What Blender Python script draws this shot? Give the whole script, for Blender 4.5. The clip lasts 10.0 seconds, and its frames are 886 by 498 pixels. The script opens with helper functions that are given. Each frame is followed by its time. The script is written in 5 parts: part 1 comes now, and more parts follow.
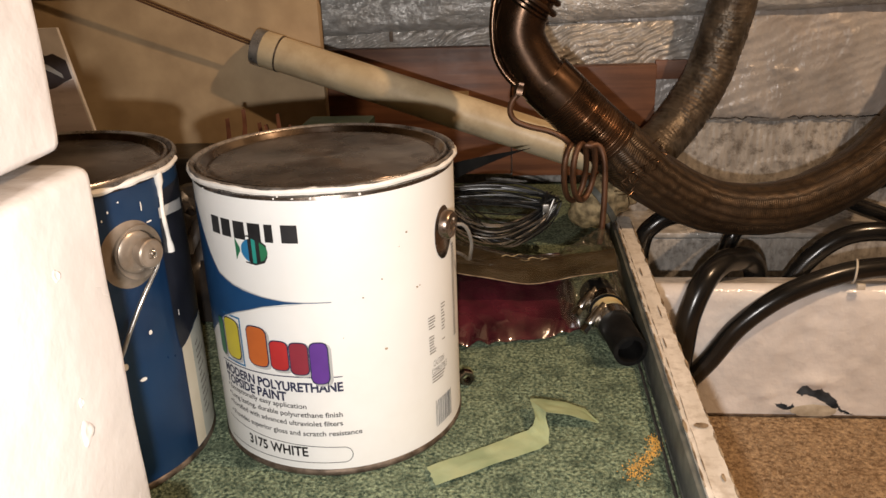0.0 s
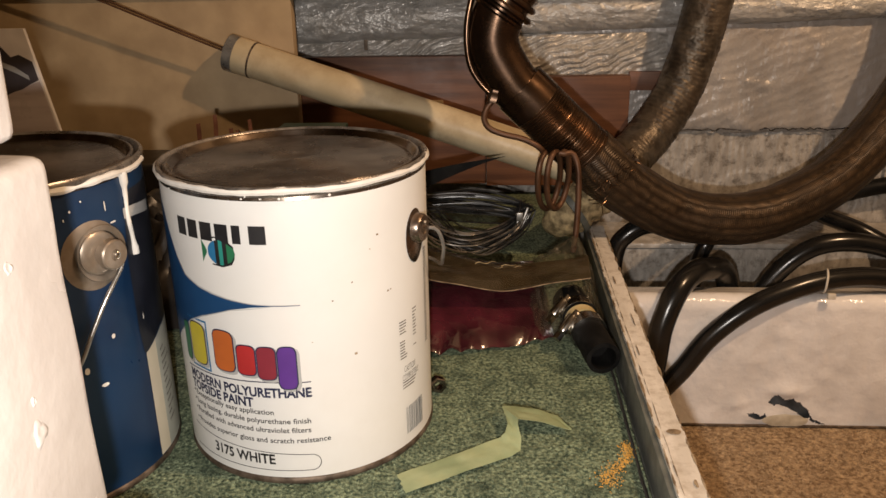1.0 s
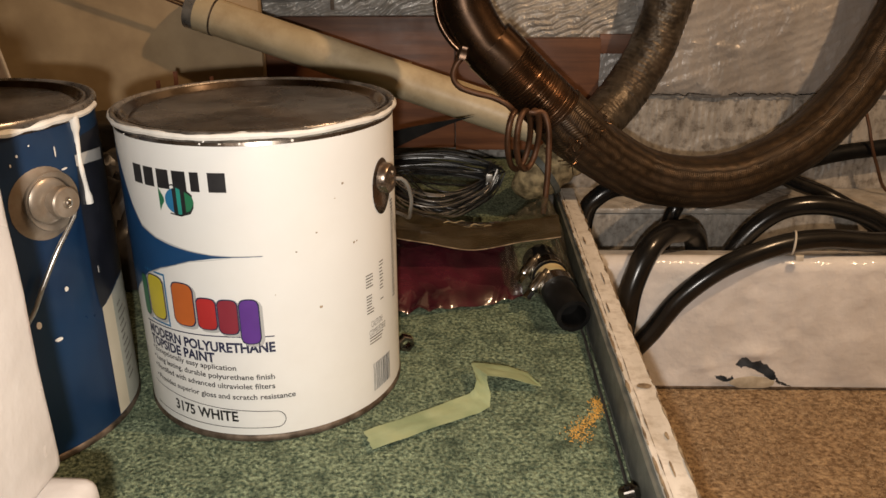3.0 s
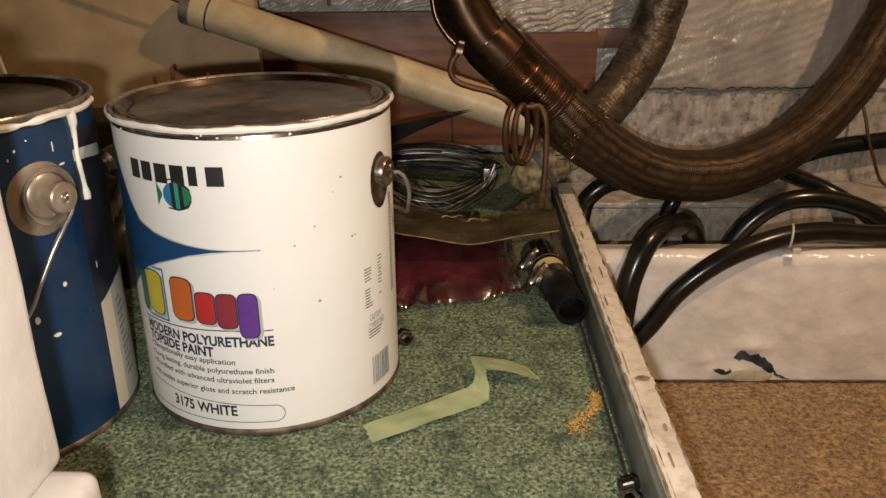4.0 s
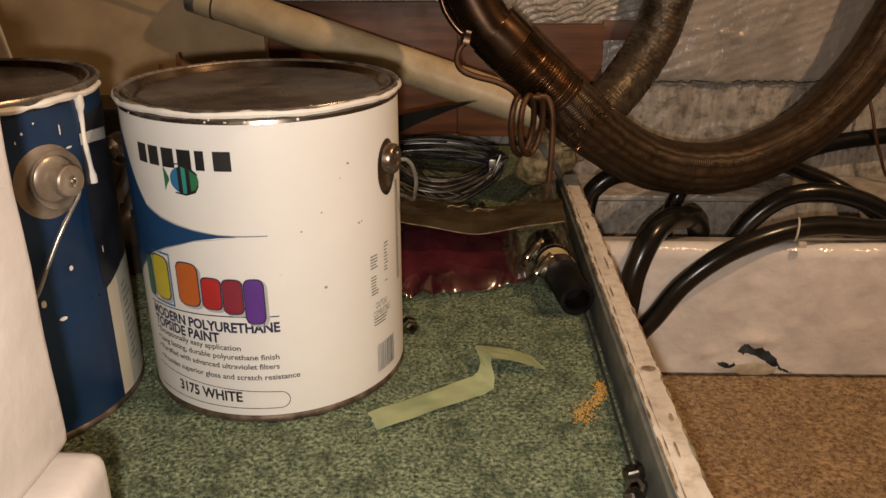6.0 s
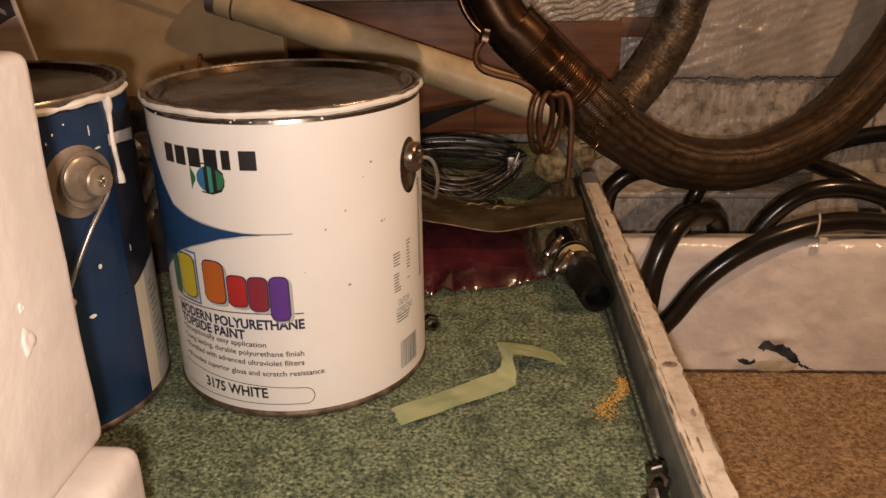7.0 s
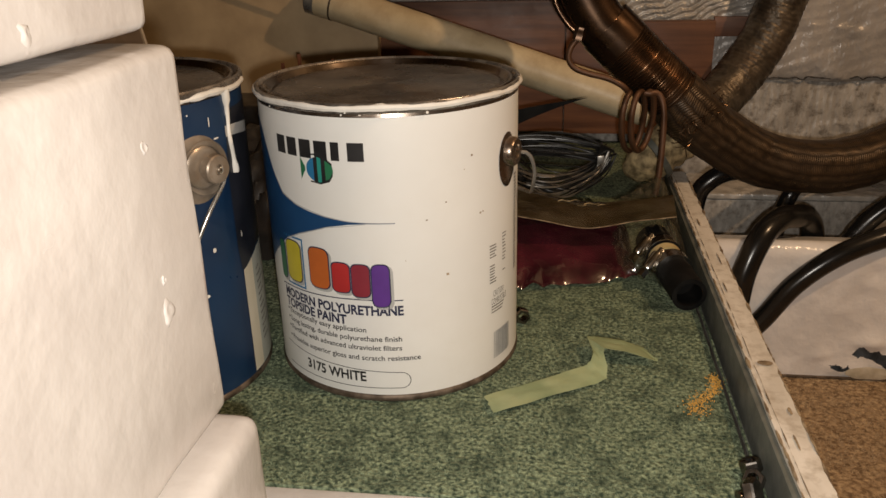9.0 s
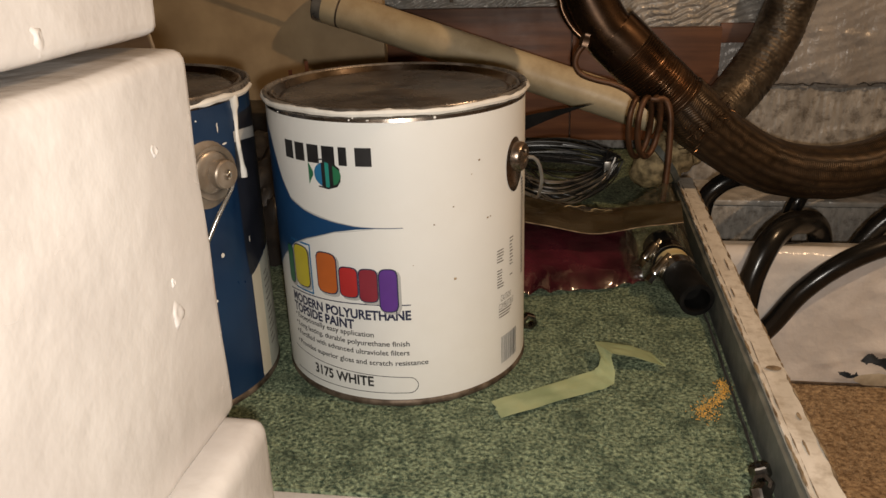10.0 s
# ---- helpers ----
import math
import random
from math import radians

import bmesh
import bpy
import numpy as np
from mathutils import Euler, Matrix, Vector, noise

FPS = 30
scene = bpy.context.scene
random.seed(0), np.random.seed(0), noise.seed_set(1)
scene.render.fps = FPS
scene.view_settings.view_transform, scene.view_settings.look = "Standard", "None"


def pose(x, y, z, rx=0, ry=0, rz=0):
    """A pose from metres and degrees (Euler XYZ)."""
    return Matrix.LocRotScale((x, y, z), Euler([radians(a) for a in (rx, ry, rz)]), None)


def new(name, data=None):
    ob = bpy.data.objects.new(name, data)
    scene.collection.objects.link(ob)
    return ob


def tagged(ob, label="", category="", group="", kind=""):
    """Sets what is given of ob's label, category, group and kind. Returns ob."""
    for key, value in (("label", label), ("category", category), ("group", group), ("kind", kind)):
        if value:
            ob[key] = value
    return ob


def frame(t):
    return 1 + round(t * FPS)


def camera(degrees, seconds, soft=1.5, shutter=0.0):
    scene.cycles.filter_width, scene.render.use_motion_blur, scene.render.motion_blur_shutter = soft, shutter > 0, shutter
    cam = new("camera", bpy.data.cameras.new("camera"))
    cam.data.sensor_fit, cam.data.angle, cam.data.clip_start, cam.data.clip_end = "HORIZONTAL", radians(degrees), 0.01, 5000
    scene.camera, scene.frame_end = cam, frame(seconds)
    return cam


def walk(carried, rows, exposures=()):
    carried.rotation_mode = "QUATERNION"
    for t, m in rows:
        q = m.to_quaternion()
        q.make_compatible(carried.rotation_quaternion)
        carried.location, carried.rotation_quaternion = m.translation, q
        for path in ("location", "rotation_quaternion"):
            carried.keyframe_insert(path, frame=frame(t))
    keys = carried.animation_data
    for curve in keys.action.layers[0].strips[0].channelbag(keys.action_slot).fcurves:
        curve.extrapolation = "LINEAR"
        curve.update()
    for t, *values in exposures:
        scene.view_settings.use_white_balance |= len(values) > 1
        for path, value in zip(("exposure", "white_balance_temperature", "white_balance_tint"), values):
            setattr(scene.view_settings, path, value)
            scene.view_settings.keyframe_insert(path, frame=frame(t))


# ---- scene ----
# Camera: metres and degrees; the white can stands at the origin, the rail runs along y.
cam = camera(57.03, 10.0, soft=1.5)
PATH = [
    (0, 0.1250, -0.5028, 0.3138, 69.16, 1.95, 4.98),
    (0.5, 0.1280, -0.5000, 0.3132, 69.71, 1.49, 4.00),
    (1, 0.1271, -0.4992, 0.3051, 70.16, 1.09, 3.49),
    (1.5, 0.1276, -0.4982, 0.3094, 71.02, 1.28, 3.18),
    (2, 0.1302, -0.4926, 0.2952, 70.45, 0.62, 2.54),
    (2.5, 0.1278, -0.4918, 0.2877, 68.81, 0.10, 1.75),
    (4, 0.1268, -0.4935, 0.2844, 68.31, 0.56, 1.19),
    (4.5, 0.1265, -0.4924, 0.2809, 68.04, 0.39, 1.35),
    (5, 0.1256, -0.4932, 0.2812, 67.87, 0.08, 1.31),
    (6.5, 0.1226, -0.4947, 0.2804, 67.90, 0.36, 1.78),
    (7, 0.1201, -0.4982, 0.2814, 67.80, 0.78, 2.41),
    (7.5, 0.1162, -0.5025, 0.2815, 67.79, 1.18, 3.88),
    (8, 0.1122, -0.5087, 0.2812, 67.71, 1.68, 5.56),
    (8.5, 0.1112, -0.5105, 0.2813, 67.66, 1.76, 6.85),
    (9, 0.1081, -0.5135, 0.2814, 67.97, 1.49, 7.79),
    (9.5, 0.1064, -0.5162, 0.2819, 68.46, 1.45, 8.34),
    (10, 0.1074, -0.5149, 0.2799, 68.54, 1.68, 8.17),
]
# ---- end of path ----
EXPOSURES = [(0.0, 0.42, 6650, 11), (0.5, 0.24, 6900, 12), (1.0, 0.22, 7000, 12), (2.5, 0.13, 7000, 10), (5.0, 0.03, 7050, 10), (6.4, -0.25, 8000, 19), (7.0, -0.22, 8300, 24), (7.5, -0.24, 7600, 16), (8.2, -0.25, 7200, 11),
             (10.0, -0.34, 7050, 9)]
walk(cam, [(t, pose(*row)) for t, *row in PATH], EXPOSURES)

# ---- light: a torch close by the eye, a warm work lamp high up on the right, a dim warm cabin ----
world = bpy.data.worlds.new("cabin_air")
world.use_nodes = True
world.node_tree.nodes["Background"].inputs[0].default_value = (0.9, 0.72, 0.5, 1)
world.node_tree.nodes["Background"].inputs[1].default_value = 0.025
scene.world = world


def lamp(name, at, watts, colour, radius, aim=None, cone=100):
    """A small lamp; one that is aimed throws a wide soft cone."""
    data = bpy.data.lights.new(name, "SPOT" if aim else "POINT")
    data.energy, data.color, data.shadow_soft_size = watts, colour, radius
    ob = new(name, data)
    ob.location = at
    if aim:
        data.spot_size, data.spot_blend = radians(cone), 1.0
        ob.rotation_euler = (Vector(aim) - Vector(at)).to_track_quat("-Z", "Y").to_euler()
    return ob


TORCH = (0.119, -0.527, 0.268)
WORK = (0.80, -0.20, 0.95)
lamp("torch_light", TORCH, 9.7, (1.0, 0.965, 0.94), 0.006, (0.06, 0.10, 0.075), 116)
lamp("work_light", WORK, 23.0, (1.0, 0.68, 0.42), 0.014)


# ---- materials ----
def material(name, dark, light, scale, rough=0.6, metal=0.0, bump=0.2, bump_scale=None, depth=0.001, second=None,
             second_scale=8.0, second_amount=0.5, coat=0.0, stretch=(1, 1, 1), contrast=(0.35, 0.65), alpha=1.0, rough_var=0.12):
    """A grain of two colours, larger stains of a third, fine relief and uneven gloss."""
    m = bpy.data.materials.new(name)
    m.use_nodes = True
    n, l = m.node_tree.nodes, m.node_tree.links
    b = n["Principled BSDF"]
    tc = n.new("ShaderNodeTexCoord")
    mp = n.new("ShaderNodeMapping")
    mp.inputs["Scale"].default_value = stretch
    l.new(tc.outputs["Object"], mp.inputs["Vector"])
    fine = n.new("ShaderNodeTexNoise")
    fine.inputs["Scale"].default_value = scale
    fine.inputs["Detail"].default_value = 6
    l.new(mp.outputs[0], fine.inputs["Vector"])
    ramp = n.new("ShaderNodeMapRange")
    ramp.inputs[1].default_value, ramp.inputs[2].default_value = contrast
    l.new(fine.outputs[0], ramp.inputs[0])
    mix = n.new("ShaderNodeMix")
    mix.data_type = "RGBA"
    mix.inputs[6].default_value = (*dark, 1)
    mix.inputs[7].default_value = (*light, 1)
    l.new(ramp.outputs[0], mix.inputs[0])
    colour = mix.outputs[2]
    wide = n.new("ShaderNodeTexNoise")
    wide.inputs["Scale"].default_value = second_scale
    wide.inputs["Detail"].default_value = 5
    wide.inputs["Roughness"].default_value = 0.65
    l.new(tc.outputs["Object"], wide.inputs["Vector"])
    if second:
        r2 = n.new("ShaderNodeMapRange")
        r2.inputs[1].default_value, r2.inputs[2].default_value = 0.48, 0.72
        r2.inputs[4].default_value = second_amount
        l.new(wide.outputs[0], r2.inputs[0])
        mix2 = n.new("ShaderNodeMix")
        mix2.data_type = "RGBA"
        mix2.inputs[7].default_value = (*second, 1)
        l.new(r2.outputs[0], mix2.inputs[0])
        l.new(colour, mix2.inputs[6])
        colour = mix2.outputs[2]
    l.new(colour, b.inputs["Base Color"])
    rr = n.new("ShaderNodeMapRange")
    rr.inputs[1].default_value, rr.inputs[2].default_value = 0.3, 0.7
    rr.inputs[3].default_value, rr.inputs[4].default_value = max(0.02, rough - rough_var), min(1, rough + rough_var)
    l.new(wide.outputs[0], rr.inputs[0])
    l.new(rr.outputs[0], b.inputs["Roughness"])
    b.inputs["Metallic"].default_value = metal
    b.inputs["Coat Weight"].default_value = coat
    b.inputs["Alpha"].default_value = alpha
    if bump:
        bn = n.new("ShaderNodeTexNoise")
        bn.inputs["Scale"].default_value = bump_scale or scale
        bn.inputs["Detail"].default_value = 4
        l.new(mp.outputs[0], bn.inputs["Vector"])
        bp = n.new("ShaderNodeBump")
        bp.inputs["Strength"].default_value, bp.inputs["Distance"].default_value = bump, depth
        l.new(bn.outputs[0], bp.inputs["Height"])
        l.new(bp.outputs[0], b.inputs["Normal"])
    return m


def weave(m, scale_u, scale_v, strength, distance, diagonal=False, darken=None):
    """Adds a woven or braided relief along the mesh's own length and girth to a material."""
    n, l = m.node_tree.nodes, m.node_tree.links
    b = n["Principled BSDF"]
    tc = n.new("ShaderNodeTexCoord")
    total = None
    for k in (0, 1):
        mp = n.new("ShaderNodeMapping")
        mp.inputs["Rotation"].default_value = (0, 0, radians((35, -35)[k] if diagonal else (0, 90)[k]))
        l.new(tc.outputs["UV"], mp.inputs["Vector"])
        w = n.new("ShaderNodeTexWave")
        w.inputs["Scale"].default_value = (scale_u, scale_v)[k]
        w.inputs["Distortion"].default_value = 0.6
        w.inputs["Detail"].default_value = 1.5
        w.inputs["Detail Scale"].default_value = 2.0
        l.new(mp.outputs[0], w.inputs["Vector"])
        if total is None:
            total = w.outputs["Fac"]
        else:
            mul = n.new("ShaderNodeMath")
            mul.operation = "MULTIPLY"
            l.new(total, mul.inputs[0])
            l.new(w.outputs["Fac"], mul.inputs[1])
            total = mul.outputs[0]
    bp = n.new("ShaderNodeBump")
    bp.inputs["Strength"].default_value, bp.inputs["Distance"].default_value = strength, distance
    l.new(total, bp.inputs["Height"])
    old = b.inputs["Normal"].links[0].from_socket if b.inputs["Normal"].links else None
    if old:
        l.new(old, bp.inputs["Normal"])
    l.new(bp.outputs[0], b.inputs["Normal"])
    if darken:
        src = b.inputs["Base Color"].links[0].from_socket
        mix = n.new("ShaderNodeMix")
        mix.data_type = "RGBA"
        mix.inputs[6].default_value = (*darken, 1)
        l.new(total, mix.inputs[0])
        l.new(src, mix.inputs[7])
        l.new(mix.outputs[2], b.inputs["Base Color"])
    return m


M = {}
M["carpet"] = material("green_carpet", (0.030, 0.056, 0.034), (0.31, 0.375, 0.235), 400, 0.95, bump=0.9, bump_scale=380, depth=0.003,
                       second=(0.026, 0.044, 0.026), second_scale=46, second_amount=0.92, contrast=(0.36, 0.69))
M["tan_carpet"] = material("tan_carpet", (0.20, 0.125, 0.066), (0.56, 0.40, 0.24), 210, 0.95, bump=1.0, bump_scale=260, depth=0.004,
                           second=(0.15, 0.085, 0.04), second_scale=26, second_amount=0.55, contrast=(0.36, 0.64))
M["white_paint"] = material("white_gloss_paint", (0.52, 0.49, 0.47), (0.62, 0.595, 0.575), 22, 0.25, bump=0.34, bump_scale=42, depth=0.004,
                            second=(0.58, 0.53, 0.49), second_scale=9, second_amount=0.3, rough_var=0.08)
M["box_paint"] = material("white_box_paint", (0.72, 0.69, 0.67), (0.86, 0.83, 0.81), 30, 0.15, bump=0.55, bump_scale=80, depth=0.003,
                          second=(0.58, 0.53, 0.48), second_scale=11, second_amount=0.3, rough_var=0.07)
M["rail_paint"] = material("chipped_rail_paint", (0.58, 0.53, 0.46), (0.78, 0.73, 0.66), 60, 0.5, bump=0.4, bump_scale=160, depth=0.001,
                           second=(0.24, 0.17, 0.10), second_scale=110, second_amount=0.5, stretch=(1, 0.3, 1))
M["grey_paint"] = material("grey_paint", (0.085, 0.092, 0.080), (0.15, 0.155, 0.135), 60, 0.5, bump=0.3, bump_scale=140, depth=0.001,
                           second=(0.07, 0.07, 0.07), second_scale=50, second_amount=0.5)
M["tan_panel"] = material("tan_plywood", (0.36, 0.255, 0.145), (0.46, 0.335, 0.195), 26, 0.7, bump=0.15, bump_scale=200, depth=0.0006,
                          second=(0.33, 0.23, 0.12), second_scale=7, second_amount=0.45)
M["wood"] = material("mahogany", (0.10, 0.038, 0.018), (0.21, 0.088, 0.042), 60, 0.5, bump=0.25, bump_scale=120, depth=0.0006,
                     second=(0.08, 0.032, 0.016), second_scale=9, second_amount=0.5, stretch=(0.12, 1, 1.6))
M["foil"] = material("painted_foil_cloth", (0.40, 0.38, 0.35), (0.66, 0.63, 0.59), 60, 0.33, 0.15, bump=0.7, bump_scale=95, depth=0.004,
                     second=(0.42, 0.33, 0.23), second_scale=16, second_amount=0.4)
M["beam"] = material("old_white_beam", (0.42, 0.40, 0.37), (0.60, 0.57, 0.52), 30, 0.45, bump=0.5, bump_scale=80, depth=0.002,
                     second=(0.30, 0.24, 0.17), second_scale=14, second_amount=0.5)
# For the unseen cabin walls; coloured dark to hold down bounced light.
M["cabin"] = material("dark_cabin_lining", (0.13, 0.11, 0.085), (0.18, 0.155, 0.12), 12, 0.7, bump=0.2, bump_scale=60)
M["dark_gap"] = material("dark_bilge", (0.02, 0.018, 0.016), (0.05, 0.045, 0.04), 30, 0.8)
M["label"] = material("white_paper_label", (0.68, 0.68, 0.66), (0.74, 0.74, 0.715), 9, 0.42, bump=0.06, bump_scale=300, depth=0.0004,
                      second=(0.64, 0.62, 0.57), second_scale=16, second_amount=0.3)
M["tin"] = material("tarnished_tinplate", (0.16, 0.125, 0.10), (0.34, 0.29, 0.245), 35, 0.27, 0.95, bump=0.25, bump_scale=60, depth=0.0008,
                    second=(0.20, 0.10, 0.045), second_scale=26, second_amount=0.7, rough_var=0.1)
M["lid"] = material("tarnished_lid", (0.045, 0.036, 0.030), (0.40, 0.33, 0.27), 16, 0.25, 1.0, bump=0.25, bump_scale=22, depth=0.0022,
                    second=(0.060, 0.030, 0.014), second_scale=19, second_amount=0.9, rough_var=0.10)
lid_nodes, lid_links = M["lid"].node_tree.nodes, M["lid"].node_tree.links
brushed = lid_nodes.new("ShaderNodeTangent")
brushed.direction_type, brushed.axis = "RADIAL", "Z"
lid_links.new(brushed.outputs[0], lid_nodes["Principled BSDF"].inputs["Tangent"])
lid_nodes["Principled BSDF"].inputs["Anisotropic"].default_value = 0.8
lid_nodes["Principled BSDF"].inputs["Anisotropic Rotation"].default_value = 0.25
M["ear_tin"] = material("dull_stained_tin", (0.17, 0.135, 0.10), (0.38, 0.32, 0.26), 40, 0.38, 0.45, bump=0.2, bump_scale=90, depth=0.0006,
                        second=(0.20, 0.12, 0.06), second_scale=50, second_amount=0.6)
M["bright_rim"] = material("worn_tin_rim", (0.12, 0.10, 0.085), (0.42, 0.38, 0.34), 55, 0.30, 0.75, bump=0.25, bump_scale=200, depth=0.0005,
                           second=(0.60, 0.58, 0.54), second_scale=60, second_amount=0.5)
M["rust_rim"] = material("rusty_base_rim", (0.06, 0.042, 0.028), (0.19, 0.145, 0.11), 120, 0.55, 0.5, bump=0.4, bump_scale=260, depth=0.0006)
M["blue"] = material("blue_label", (0.008, 0.046, 0.125), (0.012, 0.06, 0.16), 20, 0.4, bump=0.06, bump_scale=200, depth=0.0004)
M["can_blue"] = material("scuffed_blue_label", (0.004, 0.020, 0.058), (0.007, 0.030, 0.080), 22, 0.38, bump=0.12, bump_scale=90, depth=0.0006,
                         second=(0.014, 0.038, 0.085), second_scale=30, second_amount=0.5)
M["navy_black"] = material("near_black_field", (0.010, 0.011, 0.016), (0.022, 0.024, 0.033), 40, 0.4, bump=0.1, bump_scale=120)
M["cream"] = material("cream_label_strip", (0.66, 0.58, 0.44), (0.74, 0.66, 0.52), 30, 0.5, bump=0.05, bump_scale=200)
M["pale"] = material("pale_green_label", (0.40, 0.41, 0.36), (0.50, 0.50, 0.44), 40, 0.5, bump=0.05, bump_scale=200)
M["black_ink"] = material("black_ink", (0.012, 0.012, 0.013), (0.022, 0.022, 0.024), 80, 0.45, bump=0.0)
M["navy_ink"] = material("navy_ink", (0.014, 0.018, 0.05), (0.022, 0.027, 0.065), 80, 0.45, bump=0.0)
M["grey_ink"] = material("grey_ink", (0.12, 0.115, 0.105), (0.22, 0.205, 0.185), 300, 0.5, bump=0.0)
for key, c in {"green_ink": (0.02, 0.15, 0.07), "teal_ink": (0.02, 0.24, 0.20), "cyan_ink": (0.02, 0.16, 0.33), "yellow_ink": (0.55, 0.46, 0.04),
               "orange_ink": (0.52, 0.13, 0.03), "red_ink": (0.42, 0.03, 0.03), "wine_ink": (0.23, 0.025, 0.04),
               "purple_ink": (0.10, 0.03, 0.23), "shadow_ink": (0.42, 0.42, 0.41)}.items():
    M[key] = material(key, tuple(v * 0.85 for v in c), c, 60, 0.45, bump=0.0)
M["drip"] = material("dried_white_paint", (0.66, 0.63, 0.58), (0.80, 0.78, 0.73), 60, 0.35, bump=0.3, bump_scale=200, depth=0.0005)
M["wire"] = material("bail_wire", (0.40, 0.38, 0.35), (0.62, 0.60, 0.57), 90, 0.3, 0.9, bump=0.1)
M["plastic_wire"] = material("clear_sleeve_wire", (0.12, 0.11, 0.10), (0.22, 0.205, 0.185), 60, 0.3, 0.2, bump=0.1)
M["steel"] = material("stainless_steel", (0.42, 0.40, 0.37), (0.70, 0.68, 0.64), 140, 0.22, 1.0, bump=0.1, bump_scale=300, depth=0.0003)
M["dark_steel"] = material("oily_steel", (0.10, 0.09, 0.08), (0.36, 0.33, 0.30), 140, 0.24, 1.0, bump=0.15, bump_scale=300, depth=0.0003)
M["pvc"] = material("aged_pvc", (0.54, 0.44, 0.28), (0.70, 0.59, 0.40), 16, 0.42, bump=0.1, bump_scale=60, depth=0.0006,
                    second=(0.36, 0.25, 0.14), second_scale=17, second_amount=0.7)
M["grey_band"] = material("grey_tape_band", (0.16, 0.15, 0.14), (0.34, 0.33, 0.31), 60, 0.35, 0.5, bump=0.2, bump_scale=150)
M["copper"] = material("tarnished_copper", (0.045, 0.029, 0.019), (0.125, 0.072, 0.042), 22, 0.24, 0.9, bump=0.2, bump_scale=50, depth=0.001,
                       second=(0.05, 0.030, 0.022), second_scale=24, second_amount=0.8, rough_var=0.1)
M["copper_tube"] = material("brown_copper_tube", (0.075, 0.036, 0.019), (0.155, 0.074, 0.038), 60, 0.48, 0.45, bump=0.1, bump_scale=100,
                            second=(0.07, 0.04, 0.03), second_scale=60, second_amount=0.5)
M["bellows"] = material("bronze_bellows", (0.06, 0.036, 0.021), (0.19, 0.108, 0.060), 45, 0.30, 0.9, bump=0.1, bump_scale=120,
                        second=(0.06, 0.045, 0.035), second_scale=22, second_amount=0.6)
def braided(m, columns, pitch, dark):
    """Rows of slanted strands running along a hose, the slant turning from row to row, dark between the rows."""
    n, l = m.node_tree.nodes, m.node_tree.links
    b = n["Principled BSDF"]

    def op(kind, x, y=None):
        o = n.new("ShaderNodeMath")
        o.operation = kind
        for i, v in enumerate((x, y)):
            if v is None:
                continue
            if isinstance(v, (int, float)):
                o.inputs[i].default_value = v
            else:
                l.new(v, o.inputs[i])
        return o.outputs[0]
    tc = n.new("ShaderNodeTexCoord")
    sep = n.new("ShaderNodeSeparateXYZ")
    l.new(tc.outputs["UV"], sep.inputs[0])
    wob = n.new("ShaderNodeTexNoise")
    wob.inputs["Scale"].default_value = 90
    l.new(tc.outputs["Object"], wob.inputs["Vector"])
    row = op("ADD", op("MULTIPLY", sep.outputs[1], columns), op("MULTIPLY", wob.outputs[0], 0.5))
    tri = op("PINGPONG", row, 1.0)
    slant = op("ADD", op("MULTIPLY", sep.outputs[0], pitch), op("MULTIPLY", tri, 1.0))
    strand = op("PINGPONG", slant, 0.5)
    groove = op("PINGPONG", row, 0.5)
    total = op("MULTIPLY", op("ADD", strand, 0.25), op("POWER", op("MULTIPLY", groove, 2.0), 0.6))
    bp = n.new("ShaderNodeBump")
    bp.inputs["Strength"].default_value, bp.inputs["Distance"].default_value = 0.55, 0.0016
    l.new(total, bp.inputs["Height"])
    l.new(b.inputs["Normal"].links[0].from_socket, bp.inputs["Normal"])
    l.new(bp.outputs[0], b.inputs["Normal"])
    mix = n.new("ShaderNodeMix")
    mix.data_type = "RGBA"
    mix.inputs[6].default_value = (*dark, 1)
    l.new(op("MULTIPLY", total, 1.7), mix.inputs[0])
    l.new(b.inputs["Base Color"].links[0].from_socket, mix.inputs[7])
    l.new(mix.outputs[2], b.inputs["Base Color"])
    return m


M["braid"] = braided(material("braided_bronze_sleeve", (0.040, 0.025, 0.013), (0.125, 0.077, 0.040), 120, 0.46, 0.40, bump=0.2, bump_scale=400,
                              second=(0.035, 0.022, 0.013), second_scale=30, second_amount=0.75), 100, 420, (0.020, 0.012, 0.007))
M["flex"] = material("foil_wrapped_duct", (0.055, 0.044, 0.033), (0.17, 0.14, 0.105), 60, 0.42, 0.6, bump=0.7, bump_scale=120, depth=0.003,
                     second=(0.10, 0.062, 0.035), second_scale=20, second_amount=0.6)
M["wrap"] = material("glass_cloth_wrap", (0.12, 0.088, 0.042), (0.52, 0.40, 0.22), 110, 0.8, bump=0.7, bump_scale=220, depth=0.002,
                     second=(0.10, 0.075, 0.04), second_scale=32, second_amount=0.7)
M["rubber"] = material("black_rubber", (0.006, 0.006, 0.006), (0.012, 0.0115, 0.011), 60, 0.22, bump=0.1, bump_scale=150, depth=0.0004, rough_var=0.06)
M["matt_rubber"] = material("matt_black_rubber", (0.004, 0.004, 0.004), (0.010, 0.0095, 0.009), 80, 0.6, bump=0.2, bump_scale=260, depth=0.0004)
M["matt_rubber"].node_tree.nodes["Principled BSDF"].inputs["Specular IOR Level"].default_value = 0.12
M["black_wire"] = material("black_cable", (0.010, 0.010, 0.010), (0.025, 0.024, 0.023), 60, 0.30, bump=0.05)
